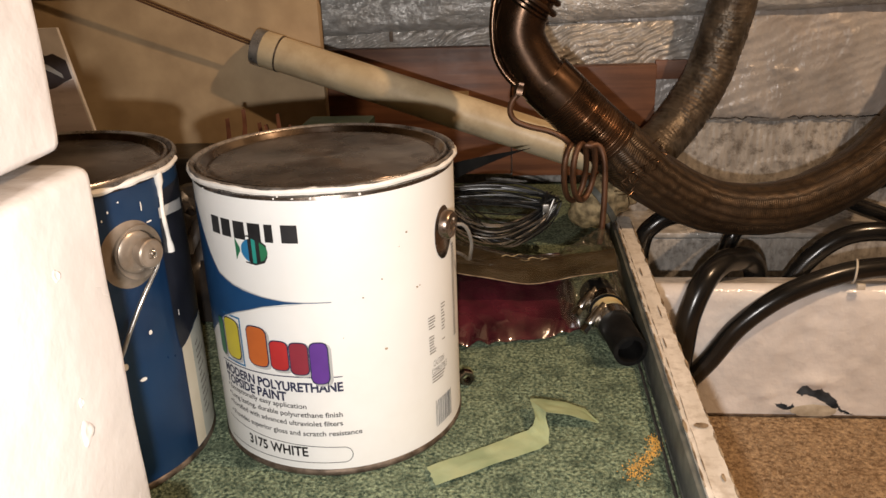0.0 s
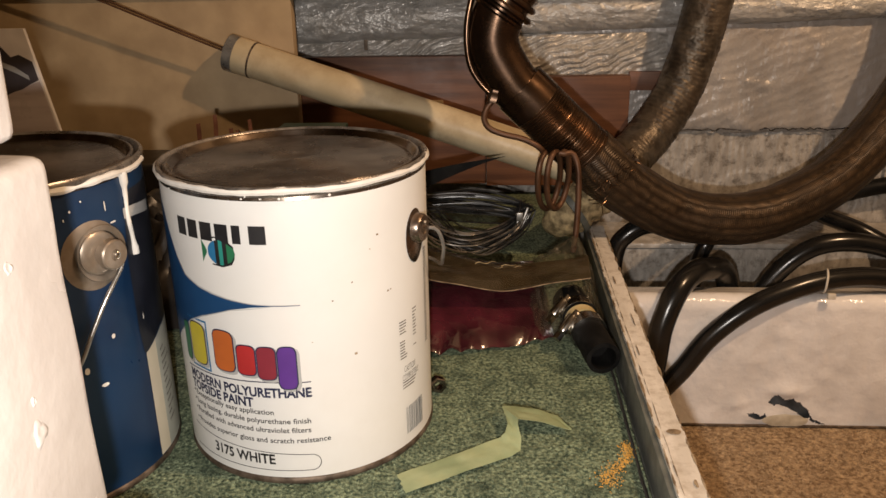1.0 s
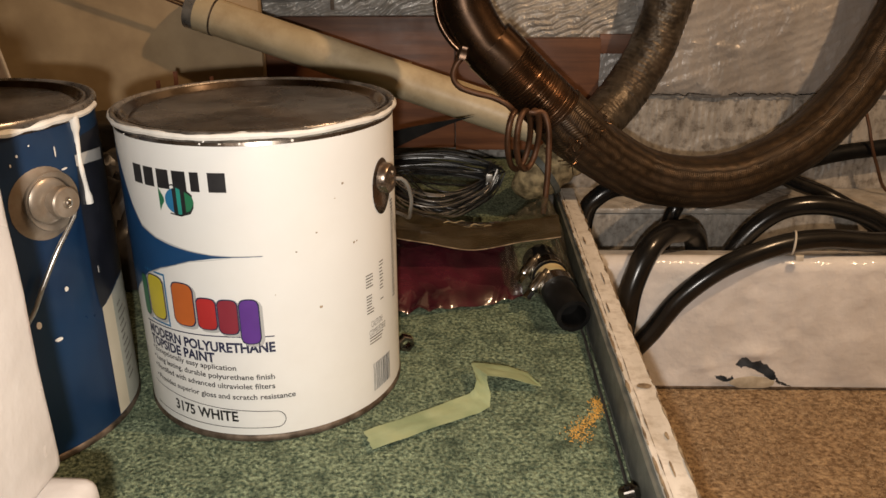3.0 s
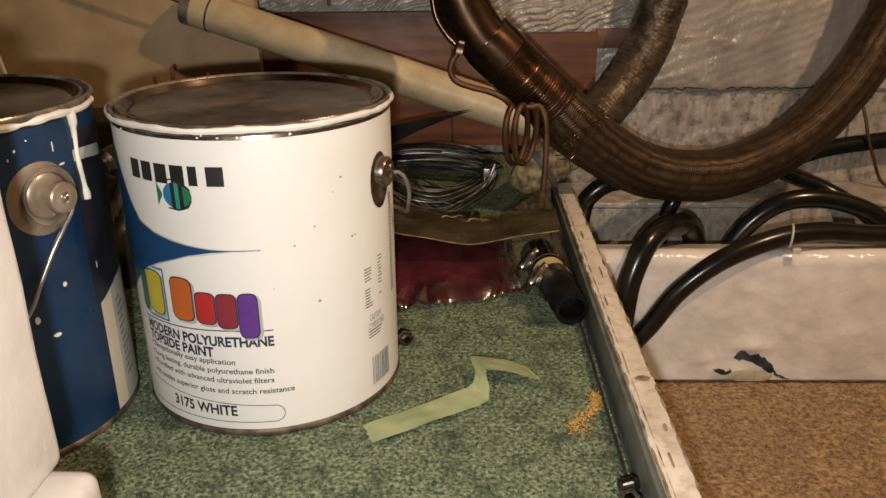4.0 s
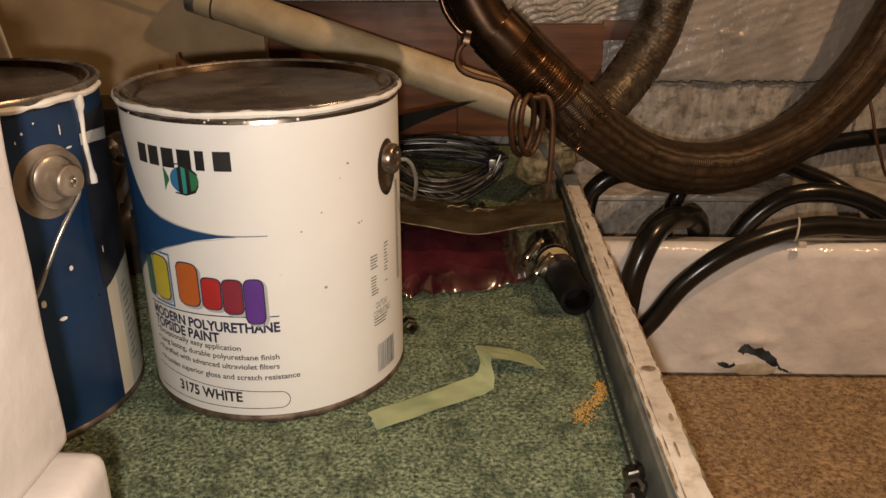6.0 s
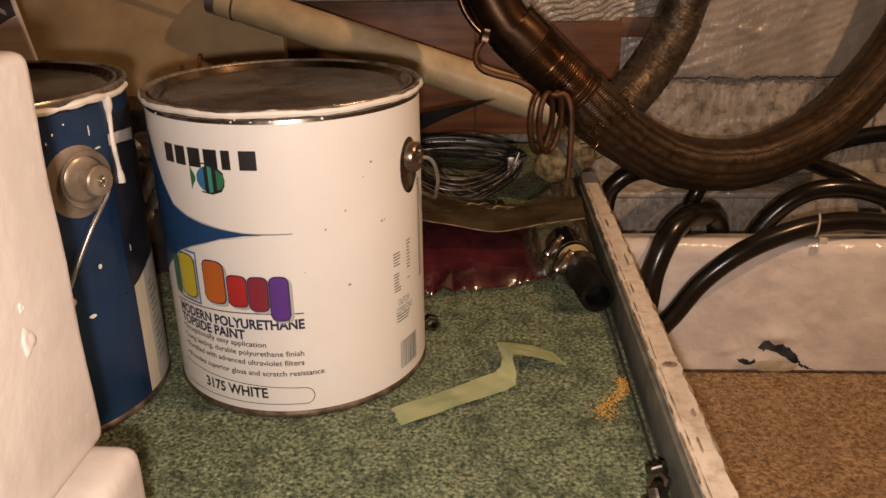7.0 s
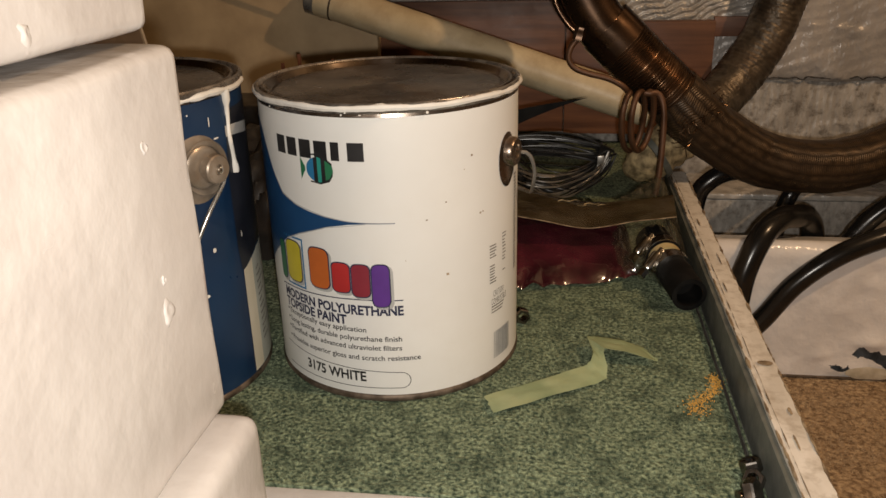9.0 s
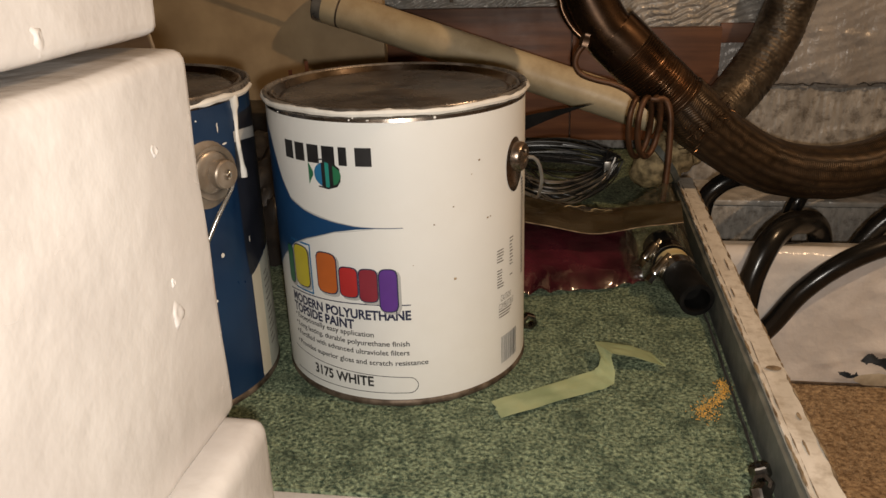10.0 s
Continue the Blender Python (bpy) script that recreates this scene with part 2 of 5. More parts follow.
M["tape"] = material("green_masking_tape", (0.23, 0.29, 0.16), (0.33, 0.38, 0.22), 45, 0.6, bump=0.35, bump_scale=180, depth=0.0006,
                     second=(0.36, 0.36, 0.17), second_scale=36, second_amount=0.5)
M["burgundy"] = material("burgundy_plastic", (0.022, 0.004, 0.007), (0.085, 0.015, 0.022), 26, 0.10, bump=0.5, bump_scale=34, depth=0.004, coat=1.0)
M["brown_film"] = material("brown_clear_film", (0.016, 0.011, 0.006), (0.050, 0.035, 0.017), 24, 0.16, bump=0.3, bump_scale=26, depth=0.003, coat=0.15,
                           second=(0.075, 0.055, 0.028), second_scale=28, second_amount=0.5, alpha=0.72)
M["clear_film"] = material("clear_crumpled_film", (0.07, 0.058, 0.036), (0.15, 0.125, 0.08), 24, 0.06, bump=0.9, bump_scale=60, depth=0.004, coat=1.0, alpha=0.30)
M["orange"] = material("orange_spill", (0.50, 0.26, 0.045), (0.70, 0.41, 0.10), 260, 0.9, bump=0.8, bump_scale=300, depth=0.002)
M["brass"] = material("yellow_ring", (0.42, 0.32, 0.14), (0.58, 0.46, 0.24), 60, 0.45, bump=0.2, bump_scale=150)
M["tie"] = material("clear_nylon", (0.62, 0.57, 0.48), (0.74, 0.69, 0.60), 60, 0.4, bump=0.1)
M["hole"] = material("cavity_shade_laminate", (0.03, 0.032, 0.034), (0.13, 0.135, 0.14), 60, 0.7, bump=0.5, bump_scale=120, depth=0.002)
M["bare_wood"] = material("bare_brown_wood", (0.13, 0.085, 0.048), (0.36, 0.27, 0.17), 120, 0.7, bump=0.4, bump_scale=200, depth=0.0006)
M["raw_edge"] = material("raw_laminate_edge", (0.46, 0.40, 0.30), (0.62, 0.56, 0.45), 90, 0.6, bump=0.5, bump_scale=160, depth=0.002)
M["print_dark"] = material("dark_print", (0.018, 0.015, 0.018), (0.075, 0.065, 0.07), 22, 0.35, bump=0.1, bump_scale=60)
M["print_pink"] = material("pink_grey_print", (0.40, 0.32, 0.29), (0.60, 0.51, 0.47), 26, 0.35, bump=0.1, bump_scale=60, stretch=(0.3, 1, 3))
M["print_white"] = material("white_print", (0.52, 0.48, 0.45), (0.66, 0.62, 0.58), 30, 0.35, bump=0.1, bump_scale=60)
M["plant"] = material("dried_red_leaf", (0.08, 0.03, 0.022), (0.22, 0.10, 0.07), 60, 0.6, bump=0.3, bump_scale=150)
M["green_box"] = material("dark_green_card", (0.008, 0.03, 0.022), (0.014, 0.048, 0.034), 40, 0.4, bump=0.1, bump_scale=90)
M["black_sheet"] = material("black_sheet", (0.010, 0.009, 0.009), (0.025, 0.022, 0.020), 30, 0.35, bump=0.3, bump_scale=60, depth=0.002)


# ---- builders ----
def finish(bm, name, mat, smooth=True):
    bmesh.ops.recalc_face_normals(bm, faces=bm.faces)
    me = bpy.data.meshes.new(name)
    bm.to_mesh(me)
    bm.free()
    if smooth:
        me.polygons.foreach_set("use_smooth", [True] * len(me.polygons))
        me.set_sharp_from_angle(angle=radians(42))
    me.materials.append(mat)
    return me


def thing(name, label, category, group="", at=(0, 0, 0)):
    ob = tagged(new(name), label, category, group)
    ob.location = at
    ob.empty_display_size = 0.02
    return ob


def part(name, bm, mat, parent, label="", smooth=True):
    ob = new(name, finish(bm, name, mat, smooth))
    ob.parent = parent
    world_at = parent.location.copy()
    if parent.parent:
        world_at += parent.parent.location
    ob.location = -world_at if parent.parent is None else (0, 0, 0)
    if label:
        tagged(ob, label)
    return ob


def solid(name, bm, mat, label, category, group="", kind="", smooth=True):
    return tagged(new(name, finish(bm, name, mat, smooth)), label, category, group, kind)


def box(x0, x1, y0, y1, z0, z1, bevel=0.0, segments=2, cuts=0, wobble=0.0, seed=0):
    bm = bmesh.new()
    bmesh.ops.create_cube(bm, size=1)
    for v in bm.verts:
        v.co = Vector((x0 + (v.co.x + 0.5) * (x1 - x0), y0 + (v.co.y + 0.5) * (y1 - y0), z0 + (v.co.z + 0.5) * (z1 - z0)))
    if bevel:
        bmesh.ops.bevel(bm, geom=bm.edges[:], offset=bevel, segments=segments, affect="EDGES", profile=0.6)
    if cuts:
        bmesh.ops.subdivide_edges(bm, edges=[e for e in bm.edges if e.calc_length() > 0.02], cuts=cuts, use_grid_fill=True)
    if wobble:
        for v in bm.verts:
            v.co += noise.noise_vector(v.co * 25 + Vector((seed, 0, 0))) * wobble
    return bm


def lathe(profile, at=(0, 0, 0), axis=None, segments=72):
    """Turns a list of (radius, height) round the z axis, or round the given axis."""
    bm = bmesh.new()
    rings = []
    for r, z in profile:
        if r < 1e-6:
            rings.append([bm.verts.new((0, 0, z))])
        else:
            rings.append([bm.verts.new((r * math.cos(2 * math.pi * k / segments), r * math.sin(2 * math.pi * k / segments), z)) for k in range(segments)])
    for a, b in zip(rings, rings[1:]):
        for k in range(segments):
            q = [a[k % len(a)], a[(k + 1) % len(a)], b[(k + 1) % len(b)], b[k % len(b)]]
            q = list(dict.fromkeys(q))
            if len(q) > 2:
                bm.faces.new(q)
    m = Matrix.Translation(at)
    if axis is not None:
        m = m @ Vector((0, 0, 1)).rotation_difference(Vector(axis)).to_matrix().to_4x4()
    bmesh.ops.transform(bm, matrix=m, verts=bm.verts)
    return bm


def smooth_path(points, step):
    """A Catmull-Rom line through the points, resampled at even steps."""
    p = [Vector(q) for q in points]
    p = [p[0] * 2 - p[1], *p, p[-1] * 2 - p[-2]]
    dense = []
    for a, b, c, d in zip(p, p[1:], p[2:], p[3:]):
        count = max(16, int((c - b).length / step * 3))
        for k in range(count):
            t = k / count
            dense.append(0.5 * ((2 * b) + (c - a) * t + (2 * a - 5 * b + 4 * c - d) * t * t + (3 * b - a - 3 * c + d) * t ** 3))
    dense.append(p[-2])
    out, run = [dense[0]], 0.0
    for a, b in zip(dense, dense[1:]):
        run += (b - a).length
        if run >= step:
            out.append(b)
            run = 0.0
    if (out[-1] - dense[-1]).length > step * 0.3:
        out.append(dense[-1])
    return out


def tube(points, radius, segments=20, step=0.006, shape=None, caps=True, hollow=0.0):
    """A tube along the points; shape(s, a) changes the radius along and round it. UV in metres."""
    line = smooth_path(points, step)
    bm = bmesh.new()
    uv = bm.loops.layers.uv.new("UVMap")
    up = Vector((0, 0, 1))
    rings, lengths, s = [], [], 0.0
    prev = None
    for i, c in enumerate(line):
        d = (line[min(i + 1, len(line) - 1)] - line[max(i - 1, 0)]).normalized()
        if prev is None:
            side = d.cross(up if abs(d.z) < 0.9 else Vector((1, 0, 0))).normalized()
        else:
            side = (side - d * side.dot(d)).normalized()
            s += (c - prev).length
        prev = c
        other = d.cross(side)
        ring = []
        for k in range(segments):
            a = 2 * math.pi * k / segments
            r = radius * (shape(s, a) if shape else 1)
            ring.append(bm.verts.new(c + (side * math.cos(a) + other * math.sin(a)) * r))
        rings.append(ring)
        lengths.append(s)
    for i in range(len(rings) - 1):
        for k in range(segments):
            k2 = (k + 1) % segments
            f = bm.faces.new((rings[i][k], rings[i][k2], rings[i + 1][k2], rings[i + 1][k]))
            for loop, (u, v) in zip(f.loops, ((k, i), (k + 1, i), (k + 1, i + 1), (k, i + 1))):
                loop[uv].uv = (lengths[v], u / segments * 2 * math.pi * radius)
    if caps:
        for ring, c in ((rings[0], line[0]), (rings[-1], line[-1])):
            if hollow:
                d = (line[1] - line[0]).normalized() * (1 if ring is rings[0] else -1)
                inner = [bm.verts.new(c + (v.co - c) * hollow) for v in ring]
                d *= min(1.0, 0.45 * lengths[-1] / (radius * 1.6))
                deep = [bm.verts.new(c + (v.co - c) * hollow + d * radius * 1.6) for v in ring]
                for k in range(segments):
                    k2 = (k + 1) % segments
                    bm.faces.new((ring[k], ring[k2], inner[k2], inner[k]))
                    bm.faces.new((inner[k], inner[k2], deep[k2], deep[k]))
                bm.faces.new(deep)
            else:
                bm.faces.new(ring)
    return bm


def sheet(f, nu, nv, thick=0.0):
    """A surface f(u, v) over the unit square, with a thickness along its normals."""
    bm = bmesh.new()
    g = [[bm.verts.new(f(i / nu, j / nv)) for j in range(nv + 1)] for i in range(nu + 1)]
    for i in range(nu):
        for j in range(nv):
            bm.faces.new((g[i][j], g[i + 1][j], g[i + 1][j + 1], g[i][j + 1]))
    if thick:
        bm.normal_update()
        bmesh.ops.solidify(bm, geom=bm.faces[:], thickness=thick)
    return bm


def round_can(centre, radius):
    """Maps a place on a can's wrapper (mm to the right of its front, mm up) to the world."""
    def place(s, z, out=0.0):
        a = s / 1000 / radius
        r = radius + out
        return Vector((centre[0] + r * math.sin(a), centre[1] - r * math.cos(a), centre[2] + z / 1000))
    return place


def patch(place, outline, out, thick=0.0002):
    """A print or paint patch on a can, between a lower and an upper line: outline rows are (s, low, high)."""
    bm = bmesh.new()
    rows = []
    for (s0, a0, b0), (s1, a1, b1) in zip(outline, outline[1:]):
        n = max(1, int(abs(s1 - s0) / 2.5))
        for k in range(n):
            t = k / n
            rows.append((s0 + (s1 - s0) * t, a0 + (a1 - a0) * t, b0 + (b1 - b0) * t))
    rows.append(outline[-1])
    grid = [(bm.verts.new(place(s, a, out)), bm.verts.new(place(s, b, out))) for s, a, b in rows]
    for p, q in zip(grid, grid[1:]):
        try:
            bm.faces.new((p[0], q[0], q[1], p[1]))
        except ValueError:
            pass
    return bm


def bar(place, s0, s1, z0, z1, out, slant=0.0):
    return patch(place, [(s0, z0, z1), ((s0 + s1) / 2, z0 + slant / 2, z1 + slant / 2), (s1, z0 + slant, z1 + slant)], out)


def lettering(place, text, s0, s1, z0, z1, out, bold=0.0):
    """Words in the built-in face, stretched to their space on the wrapper."""
    cu = bpy.data.curves.new("lettering", "FONT")
    cu.body, cu.resolution_u, cu.offset = text, 3, bold
    tmp = new("lettering", cu)
    me = bpy.data.meshes.new_from_object(tmp.evaluated_get(bpy.context.evaluated_depsgraph_get()))
    bpy.data.objects.remove(tmp)
    bm = bmesh.new()
    bm.from_mesh(me)
    bpy.data.meshes.remove(me)
    xs = [v.co.x for v in bm.verts]
    x0, x1 = min(xs), max(xs)
    for v in bm.verts:
        v.co = place(s0 + (v.co.x - x0) / (x1 - x0) * (s1 - s0), z0 + v.co.y / 0.73 * (z1 - z0), out)
    return bm


def join(*bms):
    out = bmesh.new()
    for b in bms:
        me = bpy.data.meshes.new("tmp")
        b.to_mesh(me)
        b.free()
        out.from_mesh(me)
        bpy.data.meshes.remove(me)
    return out


# ---- the setting ----
SHELF_X0, SHELF_X1, SHELF_Y0, SHELF_Y1 = -0.62, 0.219, -0.167, 0.575
LOW = -0.178


def pile(u, v):
    x, y = SHELF_X0 + u * (SHELF_X1 - SHELF_X0), SHELF_Y0 + v * (SHELF_Y1 - SHELF_Y0)
    edge = min(1, (SHELF_X1 - x) / 0.004)
    return Vector((x, y, -0.0006 + 0.0009 * noise.noise(Vector((x, y, 0)) * 60) - 0.003 * (1 - edge)))


solid("carpet", sheet(pile, 130, 110, 0.006), M["carpet"], "green marbled felt carpet on the locker shelf", "carpet", kind="structure")
solid("shelf_board", box(SHELF_X0, 0.224, SHELF_Y0, SHELF_Y1, -0.03, -0.0075), M["grey_paint"], "grey painted shelf board under the carpet", "shelf", kind="structure")
solid("floor", sheet(lambda u, v: Vector((-0.9 + 2.2 * u, -1.3 + 1.6 * v, LOW + 0.0015 * noise.noise(Vector((u * 60, v * 45, 3))))), 90, 70, 0.01), M["tan_carpet"],
      "tan speckled carpet on the lower cabin sole", "floor", kind="structure")
solid("wall_north", box(-0.9, 1.3, 0.60, 0.66, LOW - 0.05, 1.30), M["beam"], "old white-painted hull side behind the locker", "wall", kind="structure")
# South, west and east walls and the ceiling are unseen, added as a dark enclosure.
solid("wall_south", box(-0.9, 1.3, -1.36, -1.3, LOW - 0.05, 1.30), M["cabin"], "unseen dark wall added behind the viewer", "wall", kind="structure")
solid("wall_west", box(-0.96, -0.9, -1.36, 0.66, LOW - 0.05, 1.30), M["cabin"], "unseen dark side wall added to enclose the cabin", "wall", kind="structure")
solid("wall_east", box(1.3, 1.36, -1.36, 0.66, LOW - 0.05, 1.30), M["cabin"], "unseen dark side wall added to enclose the cabin", "wall", kind="structure")
solid("ceiling", box(-0.96, 1.36, -1.36, 0.66, 1.30, 1.35), M["cabin"], "unseen dark ceiling added to enclose the cabin", "ceiling", kind="structure")


# foil-faced cloth on the hull: lower sheet, upper sheet folded over it
def cloth(x0, x1, z0, z1, y, bulge, roll, seed, slope=0.0):
    """A sheet over the hull with a rolled edge, wide bulges, small crinkles and a few pressed folds; slope lifts its lower edge."""
    def f(u, v):
        low = z0 + slope * (x0 + u * (x1 - x0))
        x, z = x0 + u * (x1 - x0), low + v * (z1 - low)
        p = Vector((x, z, seed))
        d = bulge * math.sin(math.pi * min(1, v * 1.02)) + 0.0040 * noise.noise(p * 12) + 0.0016 * noise.noise(p * 40) + 0.0006 * noise.noise(p * 110)
        d += 0.0022 * max(0, 1 - abs(noise.noise(Vector((x * 9 + z * 7, z * 22 - x * 5, seed))) * 9))
        e = min(v * (z1 - low), (1 - v) * (z1 - low))
        return Vector((x, y - d + roll * max(0, 1 - e / 0.006) ** 2, z + 0.0012 * noise.noise(Vector((x * 30, seed, v)))))
    return f


def ripple(m, scale, strength, distance, bend):
    """Adds long wavering press lines to a sheet material."""
    n, l = m.node_tree.nodes, m.node_tree.links
    b = n["Principled BSDF"]
    tc = n.new("ShaderNodeTexCoord")
    mp = n.new("ShaderNodeMapping")
    mp.inputs["Rotation"].default_value = (0, 0, radians(70))
    l.new(tc.outputs["UV"], mp.inputs["Vector"])
    w = n.new("ShaderNodeTexWave")
    w.inputs["Scale"].default_value = scale
    w.inputs["Distortion"].default_value = bend
    w.inputs["Detail"].default_value = 3
    w.inputs["Detail Scale"].default_value = 0.35
    l.new(mp.outputs[0], w.inputs["Vector"])
    cells = n.new("ShaderNodeTexNoise")
    cells.inputs["Scale"].default_value = 230
    cells.inputs["Detail"].default_value = 2
    l.new(tc.outputs["UV"], cells.inputs["Vector"])
    mul = n.new("ShaderNodeMath")
    mul.operation = "MULTIPLY"
    l.new(w.outputs["Fac"], mul.inputs[0])
    l.new(cells.outputs[0], mul.inputs[1])
    bp = n.new("ShaderNodeBump")
    bp.inputs["Strength"].default_value, bp.inputs["Distance"].default_value = strength, distance
    l.new(mul.outputs[0], bp.inputs["Height"])
    l.new(b.inputs["Normal"].links[0].from_socket, bp.inputs["Normal"])
    l.new(bp.outputs[0], b.inputs["Normal"])
    return m


foil_wall = thing("hull_lining", "silvery white painted quilted foil lining on the hull side", "lining", at=(0, 0.6, 0))
QUILT = ripple(material("pressed_foil_cloth", (0.40, 0.38, 0.35), (0.62, 0.60, 0.57), 70, 0.30, 0.2, bump=0.6, bump_scale=120, depth=0.003,
                        second=(0.40, 0.31, 0.20), second_scale=17, second_amount=0.4), 42, 0.75, 0.004, 14)
ROLL = material("crinkled_foil_roll", (0.40, 0.39, 0.37), (0.60, 0.59, 0.57), 90, 0.30, 0.2, bump=0.9, bump_scale=150, depth=0.004,
                second=(0.40, 0.31, 0.20), second_scale=14, second_amount=0.35, stretch=(0.6, 1, 1))
WRINKLE = ripple(material("wrinkled_foil", (0.36, 0.335, 0.315), (0.50, 0.47, 0.445), 13, 0.36, 0.1, bump=0.6, bump_scale=60, depth=0.005,
                          second=(0.40, 0.33, 0.27), second_scale=7, second_amount=0.6, stretch=(1.5, 1, 0.7), rough_var=0.16), 26, 0.3, 0.003, 10)
RIBBED = weave(material("ribbed_foil", (0.36, 0.335, 0.305), (0.54, 0.51, 0.47), 60, 0.42, 0.1, bump=0.6, bump_scale=150, depth=0.003,
                        second=(0.10, 0.080, 0.060), second_scale=90, second_amount=0.85, stretch=(1.5, 1, 0.5)), 38, 9, 0.35, 0.0014)


def metric_uv(bm, scale=1.0):
    uv = bm.loops.layers.uv.new("UVMap")
    for f in bm.faces:
        for lp in f.loops:
            lp[uv].uv = (lp.vert.co.x * scale, lp.vert.co.z * scale)
    return bm


part("lower_sheet", metric_uv(sheet(cloth(-0.14, 0.95, LOW, 0.084, 0.596, 0.002, 0.004, 1), 200, 60, -0.003)), RIBBED, foil_wall, "stained ribbed foil sheet, speckled dark")
part("middle_sheet", metric_uv(sheet(cloth(-0.14, 0.95, 0.078, 0.226, 0.590, 0.004, 0.006, 2), 220, 40, -0.003)), WRINKLE, foil_wall, "wrinkled silvery foil sheet with a torn lower seam")
part("patch_sheet", metric_uv(sheet(cloth(-0.14, 0.345, 0.146, 0.206, 0.5825, 0.003, 0.004, 6), 120, 18, -0.002)), QUILT, foil_wall, "glossy woven cloth patch")
part("upper_sheet", metric_uv(sheet(cloth(-0.14, 0.95, 0.204, 0.256, 0.577, 0.009, 0.010, 3, 0.033), 220, 18, -0.003)), ROLL, foil_wall, "rolled upper fold of the foil lining")
part("top_sheet", metric_uv(sheet(cloth(-0.14, 0.95, 0.262, 0.50, 0.572, 0.006, 0.006, 4), 130, 30, -0.003)), QUILT, foil_wall)

random.seed(17)
part("torn_seam", tube([(0.345 + 0.0045 * k, 0.5858, 0.0815 + random.gauss(0, 0.0007)) for k in range(64)], 0.0011, 6, 0.002, lambda s, a: 0.8 + 0.9 * noise.noise(Vector((s * 240, 1, 0)))), M["dark_gap"], foil_wall, "dark jagged torn seam")
solid("tan_board", box(-0.88, -0.108, 0.4645, 0.482, -0.005, 0.268, 0.0015, cuts=0), M["tan_panel"], "tan plywood board standing against the hull", "board", kind="structure")
solid("deck_beam", box(-0.88, 0.20, 0.455, 0.560, 0.2690, 0.36, 0.004, cuts=3, wobble=0.0015), M["beam"], "grey-white painted beam along the hull", "beam", kind="structure")
solid("backing_board", box(-0.135, 0.115, 0.555, 0.571, 0.017, 0.184, 0.0012), M["wood"], "dark mahogany backing board on the hull", "board", "backing boards", kind="structure")
solid("backing_board", box(0.1155, 0.297, 0.552, 0.571, 0.015, 0.157, 0.0012), M["wood"], "dark mahogany backing board with a cut end", "board", "backing boards", kind="structure")
solid("backing_strip", box(0.298, 0.372, 0.570, 0.580, 0.136, 0.160, 0.001), M["wood"], "narrow dark mahogany strip on the hull", "board", kind="structure")


def rail_top(u, v):
    y = -0.30 + u * 0.66
    x = 0.2285 + v * 0.0165
    return Vector((x + 0.0007 * noise.noise(Vector((y * 30, v * 3, 1))), y, 0.022 + 0.0006 * noise.noise(Vector((y * 40, v * 5, 2)))))


rail = thing("shelf_rail", "chipped cream-painted timber rail with a grey inner side", "rail", at=(0.237, 0.03, LOW))
rail["kind"] = "structure"
part("rail_cap", join(sheet(rail_top, 110, 4, -0.006)), M["rail_paint"], rail)
part("inner_side", box(0.2245, 0.2290, -0.30, 0.36, -0.03, 0.0195, 0.001), M["grey_paint"], rail, "grey painted inner side")
part("outer_side", box(0.2292, 0.2440, -0.30, 0.36, LOW, 0.0150, 0.001), M["rail_paint"], rail)
random.seed(5)
chips = [(0.2385, -0.052, 0.0046, 0.0032), (0.2405, -0.105, 0.0010, 0.0040), (0.2365, -0.135, 0.0007, 0.007), (0.236, 0.2, 0.0007, 0.010), (0.2345, 0.06, 0.0005, 0.009), (0.2395, 0.115, 0.0005, 0.012)]
for k in range(8):
    side = random.random() < 0.6
    chips.append(((0.2289 if side else 0.2447) + random.gauss(0, 0.0002), random.uniform(-0.29, 0.34), random.uniform(0.0004, 0.0010), random.uniform(0.003, 0.016)))
for k, (x, y, w, h) in enumerate(chips):
    o = part("chip", lathe([(0, 0.0003), (0.8, 0.0002), (1, 0)], segments=26), M["bare_wood"], rail)
    for v in o.data.vertices:
        r = 1 + 0.9 * noise.noise(Vector((v.co.x * 3 + k * 3.7, v.co.y * 5, 0)))
        v.co = Vector((x + v.co.x * w * r, y + v.co.y * h * (1 + 0.3 * noise.noise(Vector((k, v.co.x * 2, 0)))), 0.0227 + v.co.z))
for x, z, seed in ((0.2288, 0.0218, 1), (0.2449, 0.0218, 7), (0.2316, 0.0225, 13)):
    part("worn_edge", tube([(x + 0.0005 * noise.noise(Vector((k * 0.9, seed, 0))), -0.298 + 0.0165 * k, z) for k in range(40)], 0.0010, 8, 0.0025,
                           lambda s, a: max(0.06, 0.5 + 1.5 * noise.noise(Vector((s * 75, seed, 0))) + 0.6 * noise.noise(Vector((s * 300, seed, 3)))) * (0.35 if seed == 13 else 1)), M["bare_wood"], rail, "line of bare wood along the worn edge")
edge = thing("carpet_edge", "frayed pale cut edge of the green carpet", "carpet", at=(0.219, 0, 0))
edge["kind"] = "structure"
part("cut_edge", tube([(0.2194 + 0.0007 * noise.noise(Vector((k * 0.9, 1, 0))), -0.165 + 0.0135 * k, 0.0008 + 0.0009 * noise.noise(Vector((k * 0.7, 5, 0)))) for k in range(40)], 0.0008, 8, 0.003,
                      lambda s, a: 1 + 0.9 * noise.noise(Vector((s * 260, math.cos(a), math.sin(a))))), M["carpet"], edge, "pale green frayed backing")
